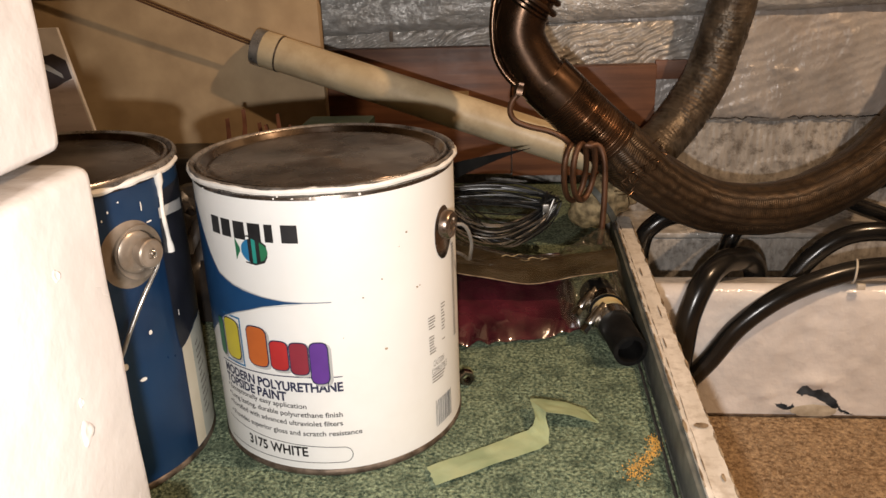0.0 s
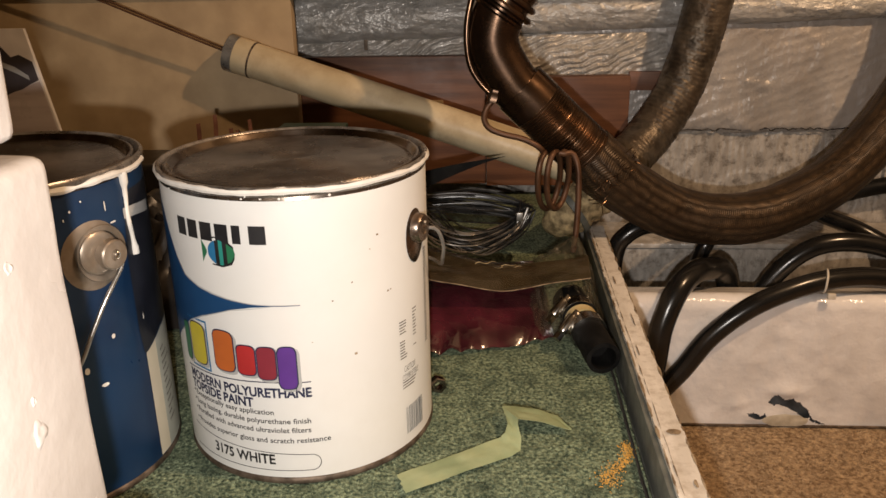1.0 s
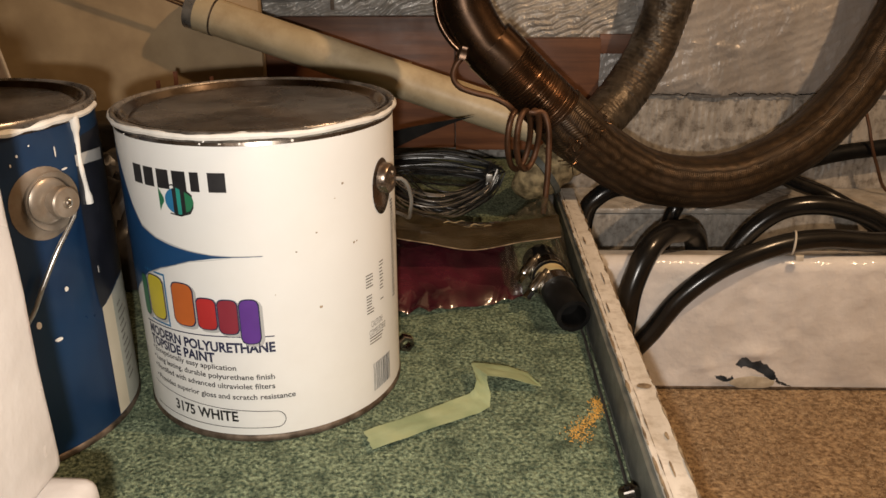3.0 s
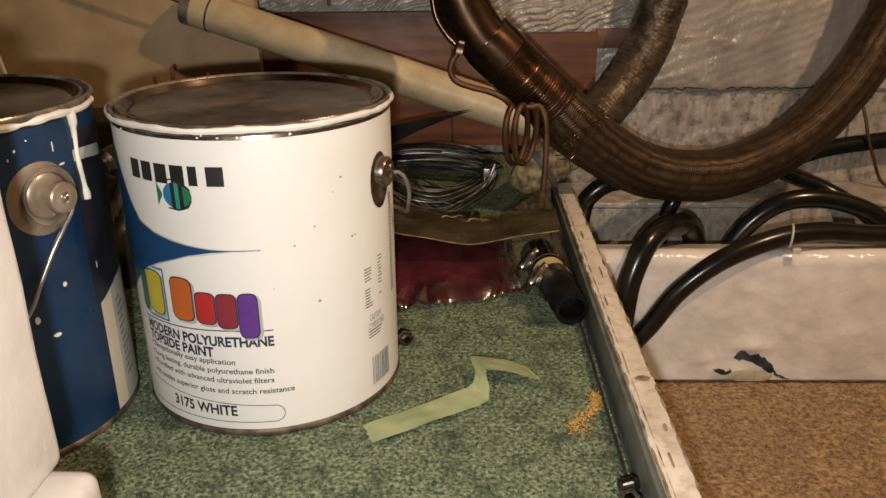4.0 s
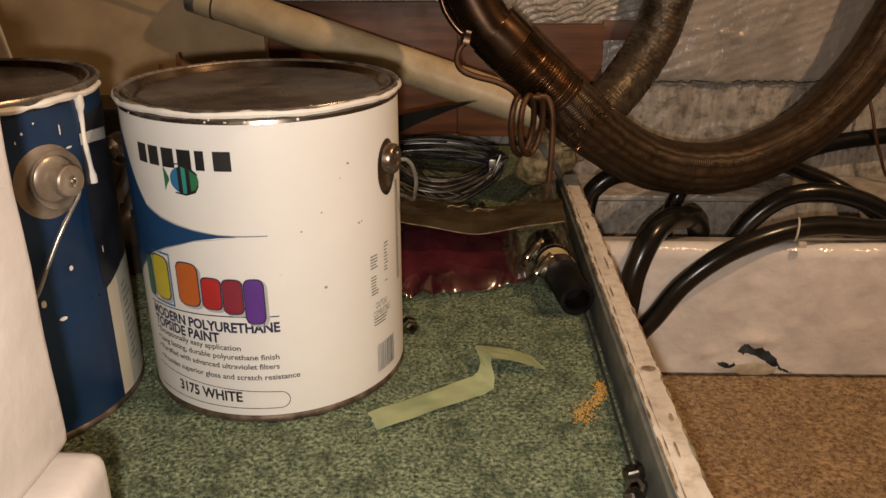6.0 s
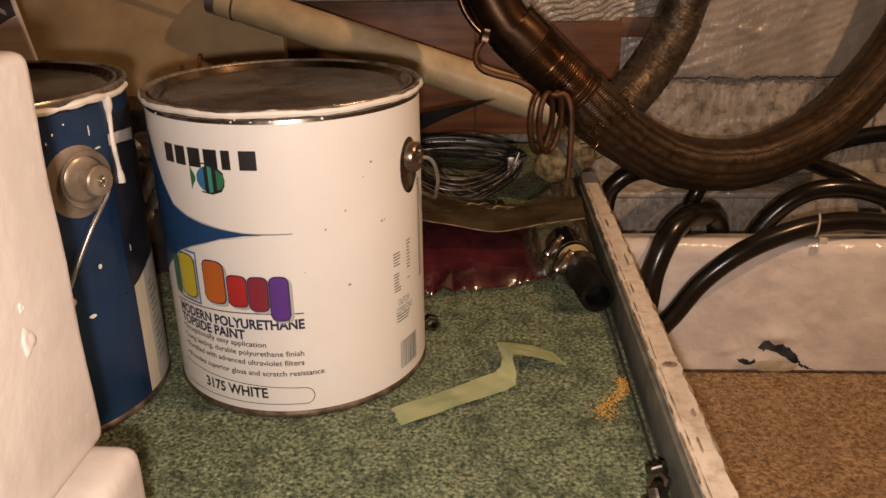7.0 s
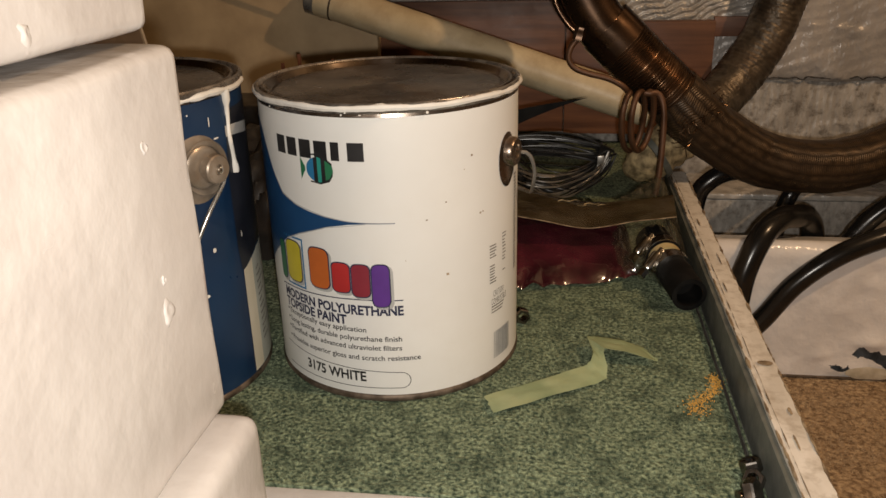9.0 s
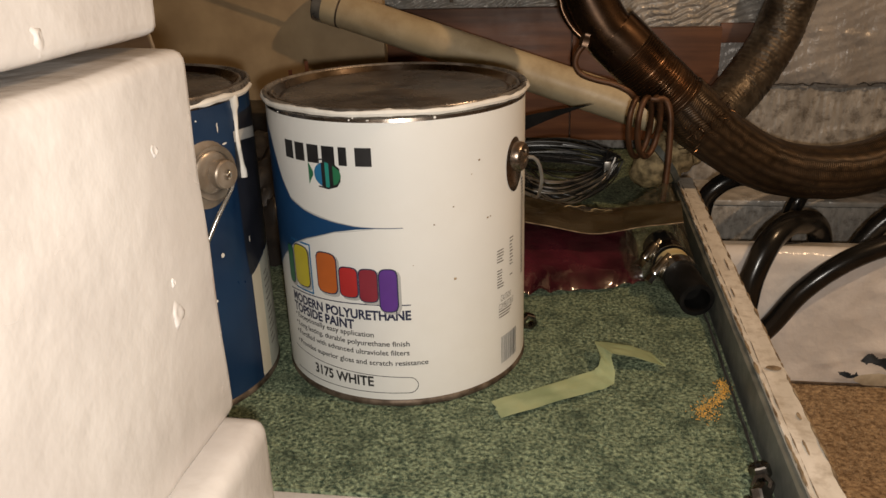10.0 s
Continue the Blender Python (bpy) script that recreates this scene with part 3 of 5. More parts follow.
# Thin dark tube just inside the frayed edge.
part("glue_line", tube([(0.2172 + 0.0008 * noise.noise(Vector((k * 0.8, 2, 0))), -0.165 + 0.0135 * k, 0.0002) for k in range(40)], 0.0008, 8, 0.003,
                       lambda s, a: 1 + 0.6 * noise.noise(Vector((s * 200, 4, 0)))), M["dark_gap"], edge, "dark line beside the carpet edge")
solid("front_lip", box(-0.60, 0.2240, -0.196, -0.1675, -0.06, -0.002, 0.002, cuts=3, wobble=0.0006), M["white_paint"], "white-painted front lip of the shelf", "lip", kind="structure")
solid("front_panel", box(-0.60, 0.2240, -0.19, -0.170, LOW, -0.062, 0.001), M["white_paint"], "white-painted panel under the shelf", "panel", kind="structure")

# stacked white timbers at the opening
# Unseen board added overhead, dark for the can lids to reflect.
solid("locker_top", box(-0.9, 1.3, 0.44, 0.60, 0.362, 0.385), M["wood"], "unseen dark board added over the locker for the lids to reflect", "panel", kind="structure")
for name, x1, z0, z1, seed in (("lower_timber", -0.0145, LOW, 0.0885, 1), ("middle_timber", -0.029, 0.0905, 0.2425, 5), ("upper_timber", -0.037, 0.2475, 0.42, 9)):
    bm = box(-0.20, x1, -0.46, -0.229, z0, z1, 0.006 if seed != 1 else 0.009, 4, cuts=9, wobble=0.0013, seed=seed)
    timber = solid(name, bm, M["white_paint"], "thickly white-painted timber with rounded corners beside the opening", "timber", "opening timbers", kind="structure")
    for y, z, r in {5: ((-0.2655, 0.1535, 0.0036), (-0.2655, 0.1655, 0.0018), (-0.2640, 0.2130, 0.0024)), 9: ((-0.3015, 0.2555, 0.003),), 1: ((-0.26, 0.05, 0.002),)}[seed]:
        lump = part("paint_lump", lathe([(r * 1.5, -0.0006), (r * 1.1, 0.0003), (r * 0.75, 0.0008), (r * 0.35, 0.0006), (0, 0.0005)], (x1 - 0.0002, y, z), (1, random.gauss(0, 0.1), random.gauss(0, 0.1)), 20), M["white_paint"], timber, "lump in the thick paint")
        for v in lump.data.vertices:
            q = v.co - Vector((x1, y, z))
            k = 1 + 0.9 * noise.noise(Vector((q.y * 300, q.z * 300, seed + r * 900)))
            v.co = Vector((v.co.x, y + q.y * k * 0.9, z + q.z * k * 0.95))

# lower white box with a broken foot, ledge behind it
box_thing = thing("engine_bed", "white gloss-painted laminate box with a broken foot", "box", at=(0.6, 0.3, LOW))
box_thing["kind"] = "structure"


def bed(x, s):
    """The box's front face, rounded shoulder, top lip and the trough behind it."""
    if s < 0.136:
        y, z = 0.279, LOW + 0.001 + s
    elif s < 0.1565:
        a = (s - 0.136) / 0.0205 * math.pi / 2
        y, z = 0.279 + 0.013 * (1 - math.cos(a)), LOW + 0.137 + 0.013 * math.sin(a)
    elif s < 0.210:
        y, z = 0.292 + (s - 0.1565), LOW + 0.150 - 0.30 * (s - 0.1565)
    else:
        y, z = 0.3455, LOW + 0.134 - (s - 0.210)
    n1 = 0.0024 * noise.noise(Vector((x * 16, z * 16, 7))) + 0.0010 * noise.noise(Vector((x * 55, z * 55, 8)))
    h = z - LOW
    torn = math.exp(-((x - 0.432) / 0.016) ** 2 - ((h - 0.043) / 0.008) ** 2) + 0.6 * math.exp(-((x - 0.385) / 0.012) ** 2 - ((h - 0.028) / 0.006) ** 2) + 0.7 * math.exp(-((x - 0.418) / 0.02) ** 2 - ((h - 0.012) / 0.008) ** 2)
    return Vector((x, y - n1 - (0.0045 * torn if s < 0.14 else 0), z + (0.3 * n1 if s > 0.13 else 0)))


BREAKS = [[(0.417, 0.029), (0.4215, 0.0375), (0.4262, 0.0400), (0.4335, 0.0330), (0.4420, 0.0345), (0.4500, 0.0290), (0.4590, 0.0215), (0.4640, 0.0115), (0.4560, 0.0110), (0.4480, 0.0170), (0.4380, 0.0235), (0.4280, 0.0270), (0.4230, 0.0255)],
          [(0.396, 0.0155), (0.404, 0.0165), (0.411, 0.0130), (0.415, 0.0165), (0.4165, 0.0115), (0.409, 0.0085), (0.402, 0.0110)],
          [(0.4625, 0.0125), (0.470, 0.0080), (0.480, 0.0030), (0.4805, 0.0018), (0.470, 0.0050), (0.4615, 0.0085)]]


def inside(x, z, poly):
    hit = False
    for (x0, z0), (x1, z1) in zip(poly, poly[1:] + poly[:1]):
        if (z0 > z) != (z1 > z) and x < (x1 - x0) * (z - z0) / (z1 - z0) + x0:
            hit = not hit
    return hit


pieces = []
for x0, x1, nu, nv in ((0.246, 0.39, 58, 90), (0.39, 0.49, 140, 300), (0.49, 0.95, 184, 90)):
    bm = sheet(lambda u, v: bed(x0 + u * (x1 - x0), v * 0.30), nu, nv)
    if nv > 200:
        gone = []
        for f in bm.faces:
            c = f.calc_center_median()
            if c.y < 0.283:
                jx, jz = 0.0012 * noise.noise(c * 420), 0.0012 * noise.noise(c * 420 + Vector((9, 0, 0)))
                if any(inside(c.x + jx, c.z - LOW + jz, p) for p in BREAKS):
                    gone.append(f)
        bmesh.ops.delete(bm, geom=gone, context="FACES")
    pieces.append(bm)
bm = join(*pieces)
part("shell", bm, M["box_paint"], box_thing)
# Backing close behind the break; the cavity's shade is put into its colour.
part("inner_laminate", box(0.30, 0.60, 0.2855, 0.2875, LOW, LOW + 0.08), M["hole"], box_thing, "torn grey laminate inside the hole, darkened for cavity shade")
o = part("bare_patch", lathe([(0, 0.0), (0.8, 0.0006), (1, 0)], segments=20), M["raw_edge"], box_thing, "bare yellowish patch under the hole")
for v in o.data.vertices:
    k = 1 + 0.3 * noise.noise(Vector((v.co.x * 2, v.co.y * 2, 4)))
    v.co = Vector((0.436 + v.co.x * 0.024 * k, 0.2768 - v.co.z, LOW + 0.0085 + v.co.y * 0.0085 * k))
part("foot_line", tube([(0.247 + 0.02 * k, 0.2775 + 0.0006 * noise.noise(Vector((k * 0.7, 0, 0))), LOW + 0.0022) for k in range(36)], 0.0014, 8, 0.005), M["rust_rim"], box_thing, "thin brown line along the foot")
solid("ledge_riser", box(0.247, 0.95, 0.500, 0.515, LOW, -0.055, 0.002, cuts=3, wobble=0.001), RIBBED, "stained white riser low on the hull", "riser", kind="structure")
solid("ledge", box(0.247, 0.95, 0.498, 0.588, -0.054, -0.047, 0.002, cuts=3, wobble=0.0008), M["foil"], "white painted ledge under the hull lining", "ledge", kind="structure")
solid("wood_block", box(0.040, 0.060, 0.5455, 0.5548, 0.121, 0.129, 0.0008), M["tan_panel"], "small pale wood block on the backing board", "block", kind="structure")
part("rust_run", box(-0.0435, -0.0385, 0.5775, 0.5790, 0.190, 0.206, 0.0004), M["rust_rim"], foil_wall, "brown rust run")

# ---- paint cans ----
R = 0.0825


def can_shell(at, height, lid_mat, rim_mat, name, label):
    can = thing(name, label, "paint can", "paint cans", at=at)
    part("body", lathe([(0, 0.002), (0.079, 0.002), (0.0822, 0.004), (0.0822, height - 0.006), (0.0815, height - 0.004)], at), M["tin"], can)
    part("base_rim", lathe([(0.0812, 0.0003), (0.0828, 0.0005), (0.0836, 0.0018), (0.0834, 0.0036), (0.0826, 0.0046), (0.0822, 0.005)], at), M["rust_rim"], can, "rusty rolled base rim")
    part("top_rim", lathe([(0.0822, height - 0.0062), (0.0836, height - 0.0056), (0.0846, height - 0.004), (0.0846, height - 0.0015), (0.0838, height - 0.0002),
                           (0.0824, height), (0.0814, height - 0.0008), (0.0808, height - 0.0026), (0.0800, height - 0.0042)], at, segments=96), rim_mat, can, "worn bright tin rim spotted with paint")
    part("lid", lathe([(0.0802, height - 0.0040), (0.0796, height - 0.0018), (0.0788, height - 0.0009), (0.0776, height - 0.0009), (0.0766, height - 0.0018), (0.0752, height - 0.0044), (0.0742, height - 0.0050),
                       (0.0726, height - 0.0046), (0.0712, height - 0.0038), (0.0698, height - 0.0037), *[(0.060 - 0.003 * k, height - 0.0039) for k in range(20)], (0, height - 0.0039)], at, segments=96), lid_mat, can, "dark tarnished recessed tin lid")
    for v in can.children[-1].data.vertices:
        q = Vector((v.co.x - at[0], v.co.y - at[1], 0))
        if q.length < 0.0615:
            fade = min(1, (0.0615 - q.length) / 0.02)
            v.co.z += fade * (-0.0030 * (1 - (q.length / 0.0615) ** 2) + 0.0016 * math.exp(-((q.x + 0.034) ** 2 + (q.y - 0.034) ** 2) / 0.00030))
    return can


white_can = can_shell((0, 0, 0), 0.1895, M["lid"], M["bright_rim"], "paint_can", "white-labelled gallon paint can standing on the green carpet")
on = round_can((0, 0, 0), R)
label = part("label", patch(on, [(s, 5.2, 181.5) for s in range(-258, 259, 3)], 0.0003), M["label"], white_can, "white paper label with dark print")
o1 = 0.0006
part("swoosh", patch(on, [(-150, 60, 178), (-110, 70, 176), (-92, 78, 172), (-84, 84, 166), (-76, 90, 153), (-68, 96, 140), (-60, 102, 130.5), (-47, 108, 125.8), (-36, 111.8, 123.6), (-25, 115.8, 121.8),
                         (-10.6, 118.6, 120.3), (0, 119.5, 119.95), (17, 119.5, 119.8)], o1), M["blue"], label, "dark blue pointed field")
part("swoosh_edge", patch(on, [(-68, 140.0, 141.2), (-60, 130.5, 131.6), (-47, 125.8, 126.8), (-25, 121.8, 122.5), (-10.6, 120.3, 120.8), (0, 119.95, 120.3), (17, 119.8, 120.1)], o1), M["shadow_ink"], label, "grey edge line")
part("swoosh_edge", patch(on, [(-76, 89, 90), (-60, 101, 102), (-47, 107.2, 108), (-25, 115.2, 115.8), (0, 119.2, 119.5)], o1), M["shadow_ink"], label, "grey edge line")
# maker's mark as plain blocks, with a lens-shaped badge below
for s0, w in ((-60.5, 8.6), (-50.5, 8.6), (-40.2, 9.2), (-29.4, 9.2), (-18.4, 5.6), (-8.4, 10.4)):
    part("name_block", bar(on, s0 + w * 0.02, s0 + w * 0.94, 156.6, 167.4, o1), M["black_ink"], label, "black maker's block")
for k in range(7):
    a, b = -35.6 + k * 2.6, -35.6 + (k + 1) * 2.6

    def half(s):
        return 7.6 * math.sqrt(max(0, 1 - ((s + 26.6) / 9.2) ** 2))
    ss = [a + (b - a) * i / 4 for i in range(5)]
    part("badge_stripe", patch(on, [(s, 150.3 - half(s), 150.3 + half(s)) for s in ss], o1), M[("cyan_ink", "cyan_ink", "black_ink", "teal_ink", "black_ink", "green_ink", "green_ink")[k]], label, "striped badge")
part("badge_tip", patch(on, [(-40.0, 143.2, 157.0), (-38.0, 147.0, 154.0), (-36.4, 149.2, 151.2)], o1 + 0.0001), M["green_ink"], label, "dark green badge tip")
part("badge_line", patch(on, [(-35, 157.6, 158.4), (-30, 159.0, 159.8), (-22, 156.0, 157.8), (-18, 153.4, 154.6)], o1 + 0.0001), M["black_ink"], label, "dark badge outline")
part("badge_line", patch(on, [(-33, 142.6, 143.4), (-26, 141.8, 142.9), (-20, 143.8, 145.6), (-17.8, 147.4, 149.2)], o1 + 0.0001), M["black_ink"], label, "dark badge outline")
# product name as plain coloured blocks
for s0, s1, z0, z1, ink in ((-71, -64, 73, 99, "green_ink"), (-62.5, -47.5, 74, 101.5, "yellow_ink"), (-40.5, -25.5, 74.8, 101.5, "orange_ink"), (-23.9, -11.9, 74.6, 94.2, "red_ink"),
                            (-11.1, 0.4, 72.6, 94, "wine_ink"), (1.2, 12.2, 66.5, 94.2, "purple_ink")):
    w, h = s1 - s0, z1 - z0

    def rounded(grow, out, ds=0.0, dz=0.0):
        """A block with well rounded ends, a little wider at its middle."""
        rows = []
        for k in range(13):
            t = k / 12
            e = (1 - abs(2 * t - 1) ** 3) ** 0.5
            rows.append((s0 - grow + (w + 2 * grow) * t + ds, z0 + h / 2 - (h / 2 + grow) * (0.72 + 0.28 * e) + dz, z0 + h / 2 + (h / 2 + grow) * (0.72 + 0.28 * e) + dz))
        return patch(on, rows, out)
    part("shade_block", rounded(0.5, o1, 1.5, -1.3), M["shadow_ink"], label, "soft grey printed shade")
    part("border_block", rounded(0.35, o1 + 0.00015), M["navy_ink"], label, "dark border of the title block")
    part("title_block", rounded(-0.35, o1 + 0.0003), M[ink], label, "coloured product title block")
part("title_frame", join(bar(on, -64.2, -45.2, 70.8, 72.0, o1), bar(on, -46.4, -45.2, 72, 104, o1), bar(on, -64.2, -45.2, 103, 104.2, o1)), M["cyan_ink"], label, "thin blue frame")
part("rule", join(patch(on, [(-72, 67.6, 68.3), (-62, 68.6, 69.3), (-12, 70.5, 71.2), (4, 70.5, 71.2)], o1), patch(on, [(9.5, 70.3, 71.0), (19.5, 70.3, 71.0)], o1)), M["navy_ink"], label, "thin dark rule")
for text, a, b, z0, z1, ink, bold in (("MODERN POLYURETHANE", -69.5, 19.4, 60.9, 67.2, "navy_ink", 0.036), ("TOPSIDE PAINT", -69.5, -16.2, 53.6, 59.9, "navy_ink", 0.036),
                                      ("Exceptionally easy application", -66.0, -4.0, 49.0, 52.6, "black_ink", 0.013), ("Long lasting, durable polyurethane finish", -66.0, 17.6, 43.0, 46.6, "black_ink", 0.013),
                                      ("Fortified with advanced ultraviolet filters", -66.0, 17.3, 36.8, 40.4, "black_ink", 0.013), ("Provides superior gloss and scratch resistance", -66.0, 28.6, 29.7, 33.3, "black_ink", 0.013),
                                      ("3175 WHITE", -50.8, -6.0, 14.6, 21.6, "black_ink", 0.028), ("CAUTION!", 83.5, 95.5, 57.5, 62.0, "grey_ink", 0.0), ("COMBUSTIBLE", 81.5, 99.0, 52.0, 56.4, "grey_ink", 0.0)):
    part("print_line", lettering(on, text, a, b, z0, z1, o1, bold), M[ink], label, "printed line of words")
for z in (51, 45, 38.7, 31.6):
    part("bullet", bar(on, -69.0, -67.6, z - 0.7, z + 0.7, o1), M["black_ink"], label)


def outline(s0, s1, z0, z1, r, w):
    pts = [(s0, z0), (s1 - r, z0)] + [(s1 - r + r * math.sin(a), z0 + r - r * math.cos(a)) for a in [math.pi / 16 * k for k in range(1, 17)]] + [(s0, z1)]
    bm = bmesh.new()
    full = []
    for (a, b), (c, d) in zip(pts, pts[1:]):
        n = max(1, int(math.hypot(c - a, d - b) / 2.5))
        full += [(a + (c - a) * k / n, b + (d - b) * k / n) for k in range(n)]
    full.append(pts[-1])
    prev = None
    for i, (a, b) in enumerate(full):
        c, d = full[min(i + 1, len(full) - 1)]
        e, f = full[max(i - 1, 0)]
        t = Vector((c - e, d - f)).normalized() * w / 2
        now = (bm.verts.new(on(a - t.y, b + t.x, o1)), bm.verts.new(on(a + t.y, b - t.x, o1)))
        if prev:
            bm.faces.new((prev[0], prev[1], now[1], now[0]))
        prev = now
    return bm


part("colour_box", outline(-74, 21.8, 10.2, 25.8, 5.5, 0.45), M["black_ink"], label, "thin rounded outline")
random.seed(4)
s = 84.0
while s < 103:
    w = random.choice((0.35, 0.5, 0.8))
    part("code_bar", bar(on, s, s + w, 12.5, 32, o1), M["black_ink"], label)
    s += w + random.choice((0.6, 0.8, 1.2))
for k in range(16):
    z = 92.5 - k * 1.9 - (4 if k > 4 else 0)
    if z > 66:
        part("small_print", bar(on, 80.0, 84 + random.random() * 3.0, z, z + 0.8, o1), M["grey_ink"], label)
for k in range(15):
    z = 97 - k * 2.2 - (5 if k > 8 else 0)
    if z > 70:
        part("small_print", bar(on, 94.0, 97 + random.random() * 2, z, z + 0.8, o1), M["grey_ink"], label)
for k in range(3):
    part("small_print", bar(on, 81.5, 96 - k * 1.2, 50.3 - k * 2, 51.2 - k * 2, o1), M["grey_ink"], label)
for k in range(30):
    part("small_print", bar(on, 113.0, 118, 130 - k * 2.2, 131.2 - k * 2.2, o1), M["grey_ink"], label)
for s, z, r in ((47.5, 129.4, 0.5), (71.8, 117.6, 0.7), (35.3, 120.1, 0.5), (47.4, 83.9, 0.9), (65.6, 154.5, 0.7), (74, 118, 0.5), (60, 147, 0.35), (22, 96, 0.3)):
    part("rust_spot", bar(on, s - r, s + r, z - r * 0.8, z + r * 0.8, o1), M["bare_wood"], white_can, "small rust spot")


def ear(can, place, s, z, plate_mat, boss_mat, wide, tall, boss_r, lift=1.0):
    c = place(s, z)
    n = (place(s, z, 0.01) - c).normalized()

    def f(u, v):
        a, r = u * 2 * math.pi, v
        q = place(s + wide * r * math.cos(a), z + tall * r * math.sin(a) - (tall * 0.15 if math.sin(a) < 0 else 0) * r, 0.0006 + 0.0020 * (1 - r ** 4))
        return q
    plate = part("ear_plate", sheet(f, 32, 5), plate_mat, can, "tarnished steel handle ear")
    part("boss", lathe([(boss_r * 1.0, 0.0), (boss_r * 0.97, 0.004), (boss_r * 0.85, 0.0052), (boss_r * 0.45, 0.0055), (boss_r * 0.3, 0.0042), (0, 0.004)], place(s, z + lift, 0.0015), n, 32), boss_mat, can, "tarnished boss of the handle ear")
    return c, n


c, n = ear(white_can, on, 101.0, 145.0, M["tin"], M["tin"], 11.0, 16.0, 0.0092, 4.0)
part("paint_blot", sheet(lambda u, v: on(101 + 5.5 * (u - 0.4) + 1.2 * math.sin(5 * v), 153 + 3.2 * (v - 0.5) * (1 - 0.7 * u), 0.0085 - 0.002 * u), 6, 6), M["drip"], white_can, "dried white paint blot")
part("bail", tube([on(108, 147, 0.006), on(111, 146, 0.009), on(115, 141, 0.0115), on(120, 130, 0.0125), on(127, 119, 0.0105), on(140, 110, 0.009), on(165, 104, 0.008), on(200, 100, 0.008), on(235, 104, 0.008)], 0.0012, 10, 0.004), M["plastic_wire"], white_can, "wire bail with a clear sleeve")
random.seed(9)
for k in range(9):
    a = random.uniform(-1.2, 1.2)
    z = 0.1895 - random.choice((0.0006, 0.005, 0.0062))
    r = random.uniform(0.0004, 0.0009)
    rad = 0.0846 if z < 0.188 else 0.0828
    part("paint_dot", lathe([(r, 0), (r * 0.8, 0.0004), (0, 0.0006)], (rad * math.sin(a), -rad * math.cos(a), z), (math.sin(a), -math.cos(a), 0.2), 10), M["drip"], white_can, "dried paint dot")
part("paint_bead", tube([(0.0833 * math.sin(a), -0.0833 * math.cos(a), 0.1868 + 0.0003 * math.sin(9 * a)) for a in [-2.2 + 0.08 * k for k in range(56)]], 0.0022, 8, 0.003, lambda s, a: 0.97 + 0.25 * noise.noise(Vector((s * 110, 0, 0)))), M["drip"], white_can, "line of dried white paint along the rim")

BC = (-0.168, -0.05, 0)
BH = 0.1975
blue_can = can_shell(BC, BH, M["lid"], M["bright_rim"], "paint_can", "scuffed blue paint can with a white paint drip")
on2 = round_can(BC, R)
wrapper = part("label", patch(on2, [(s, 5.2, 190) for s in range(-258, 259, 3)], 0.0003), M["can_blue"], blue_can, "blue printed label")
# Near-black from the label's right part round the side, above the pale strips.
part("black_field", patch(on2, [(113.5, 95, 140), (115.5, 80, 160), (118, 79.5, 178), (126, 83, 181), (140, 88, 181), (170, 90, 181), (230, 90, 181)], 0.0006), M["navy_black"], wrapper, "near-black area on the right of the label")
part("cream_strip", patch(on2, [(116.8, 6, 79), (121, 6, 80), (125, 6, 81.5), (129, 6, 83)], 0.0006), M["cream"], wrapper, "cream printed strip")
part("pale_panel", patch(on2, [(129, 6, 83), (140, 6, 86.5), (170, 6, 88), (230, 6, 88)], 0.0006), M["pale"], wrapper, "pale green printed panel")
for k in range(12):
    z = 72 - k * 4.6
    part("small_print", bar(on2, 133, 139 + (k * 7 % 5) * 2, z, z + 1.6, 0.0008, 1.5), M["grey_ink"], wrapper)
part("grey_band", patch(on2, [(115.6, 165.5, 172), (128, 164.5, 171), (150, 161, 168)], 0.0008), M["shadow_ink"], wrapper, "pale printed band")
ear(blue_can, on2, 90.0, 153.5, M["ear_tin"], M["ear_tin"], 19.0, 18.5, 0.0125)
n2 = on2(95, 152.5, 1) - on2(95, 152.5, 0)
part("boss_pin", lathe([(0.0088, 0), (0.0086, 0.0052), (0.0078, 0.0060), (0.0032, 0.0062), (0.0028, 0.0040), (0, 0.0038)], on2(95, 152.5, 0.0055), n2, 28), M["ear_tin"], blue_can, "drilled pin of the handle ear")
part("pin_bolt", lathe([(0.0024, 0), (0.0024, 0.0012), (0.0016, 0.0018), (0, 0.0019)], on2(97.5, 151.5, 0.0098), n2, 10), M["steel"], blue_can, "small bright rivet")
part("ear_washer", lathe([(0.0128, 0), (0.0155, 0.0005), (0.0162, 0.0012), (0.0158, 0.0018), (0.0128, 0.0014)], on2(93, 153, 0.0022), on2(93, 153, 1) - on2(93, 153, 0), 36), M["ear_tin"], blue_can, "bright ring round the boss")
part("bail", tube([on2(99, 149, 0.007), on2(101, 146, 0.0085), on2(97, 140, 0.0085), on2(86, 126, 0.008), on2(77, 110, 0.007), on2(66, 92, 0.007), on2(40, 70, 0.007), on2(0, 62, 0.007)], 0.0013, 10, 0.004), M["wire"], blue_can, "thin steel wire bail")
part("paint_drip", tube([on2(119.5, 193, 0.0012), on2(120, 180, 0.0006), on2(119.2, 166, 0.0006), on2(120.6, 155, 0.0006), on2(121.2, 146, 0.0008), on2(121.2, 142.5, 0.0008)], 0.0022, 10, 0.003,
                        lambda s, a: 0.75 + 0.35 * noise.noise(Vector((s * 70, 3, 0))) + (0.45 if s < 0.008 else 0) + (0.25 if s > 0.044 else 0)), M["drip"], blue_can, "white paint drip")
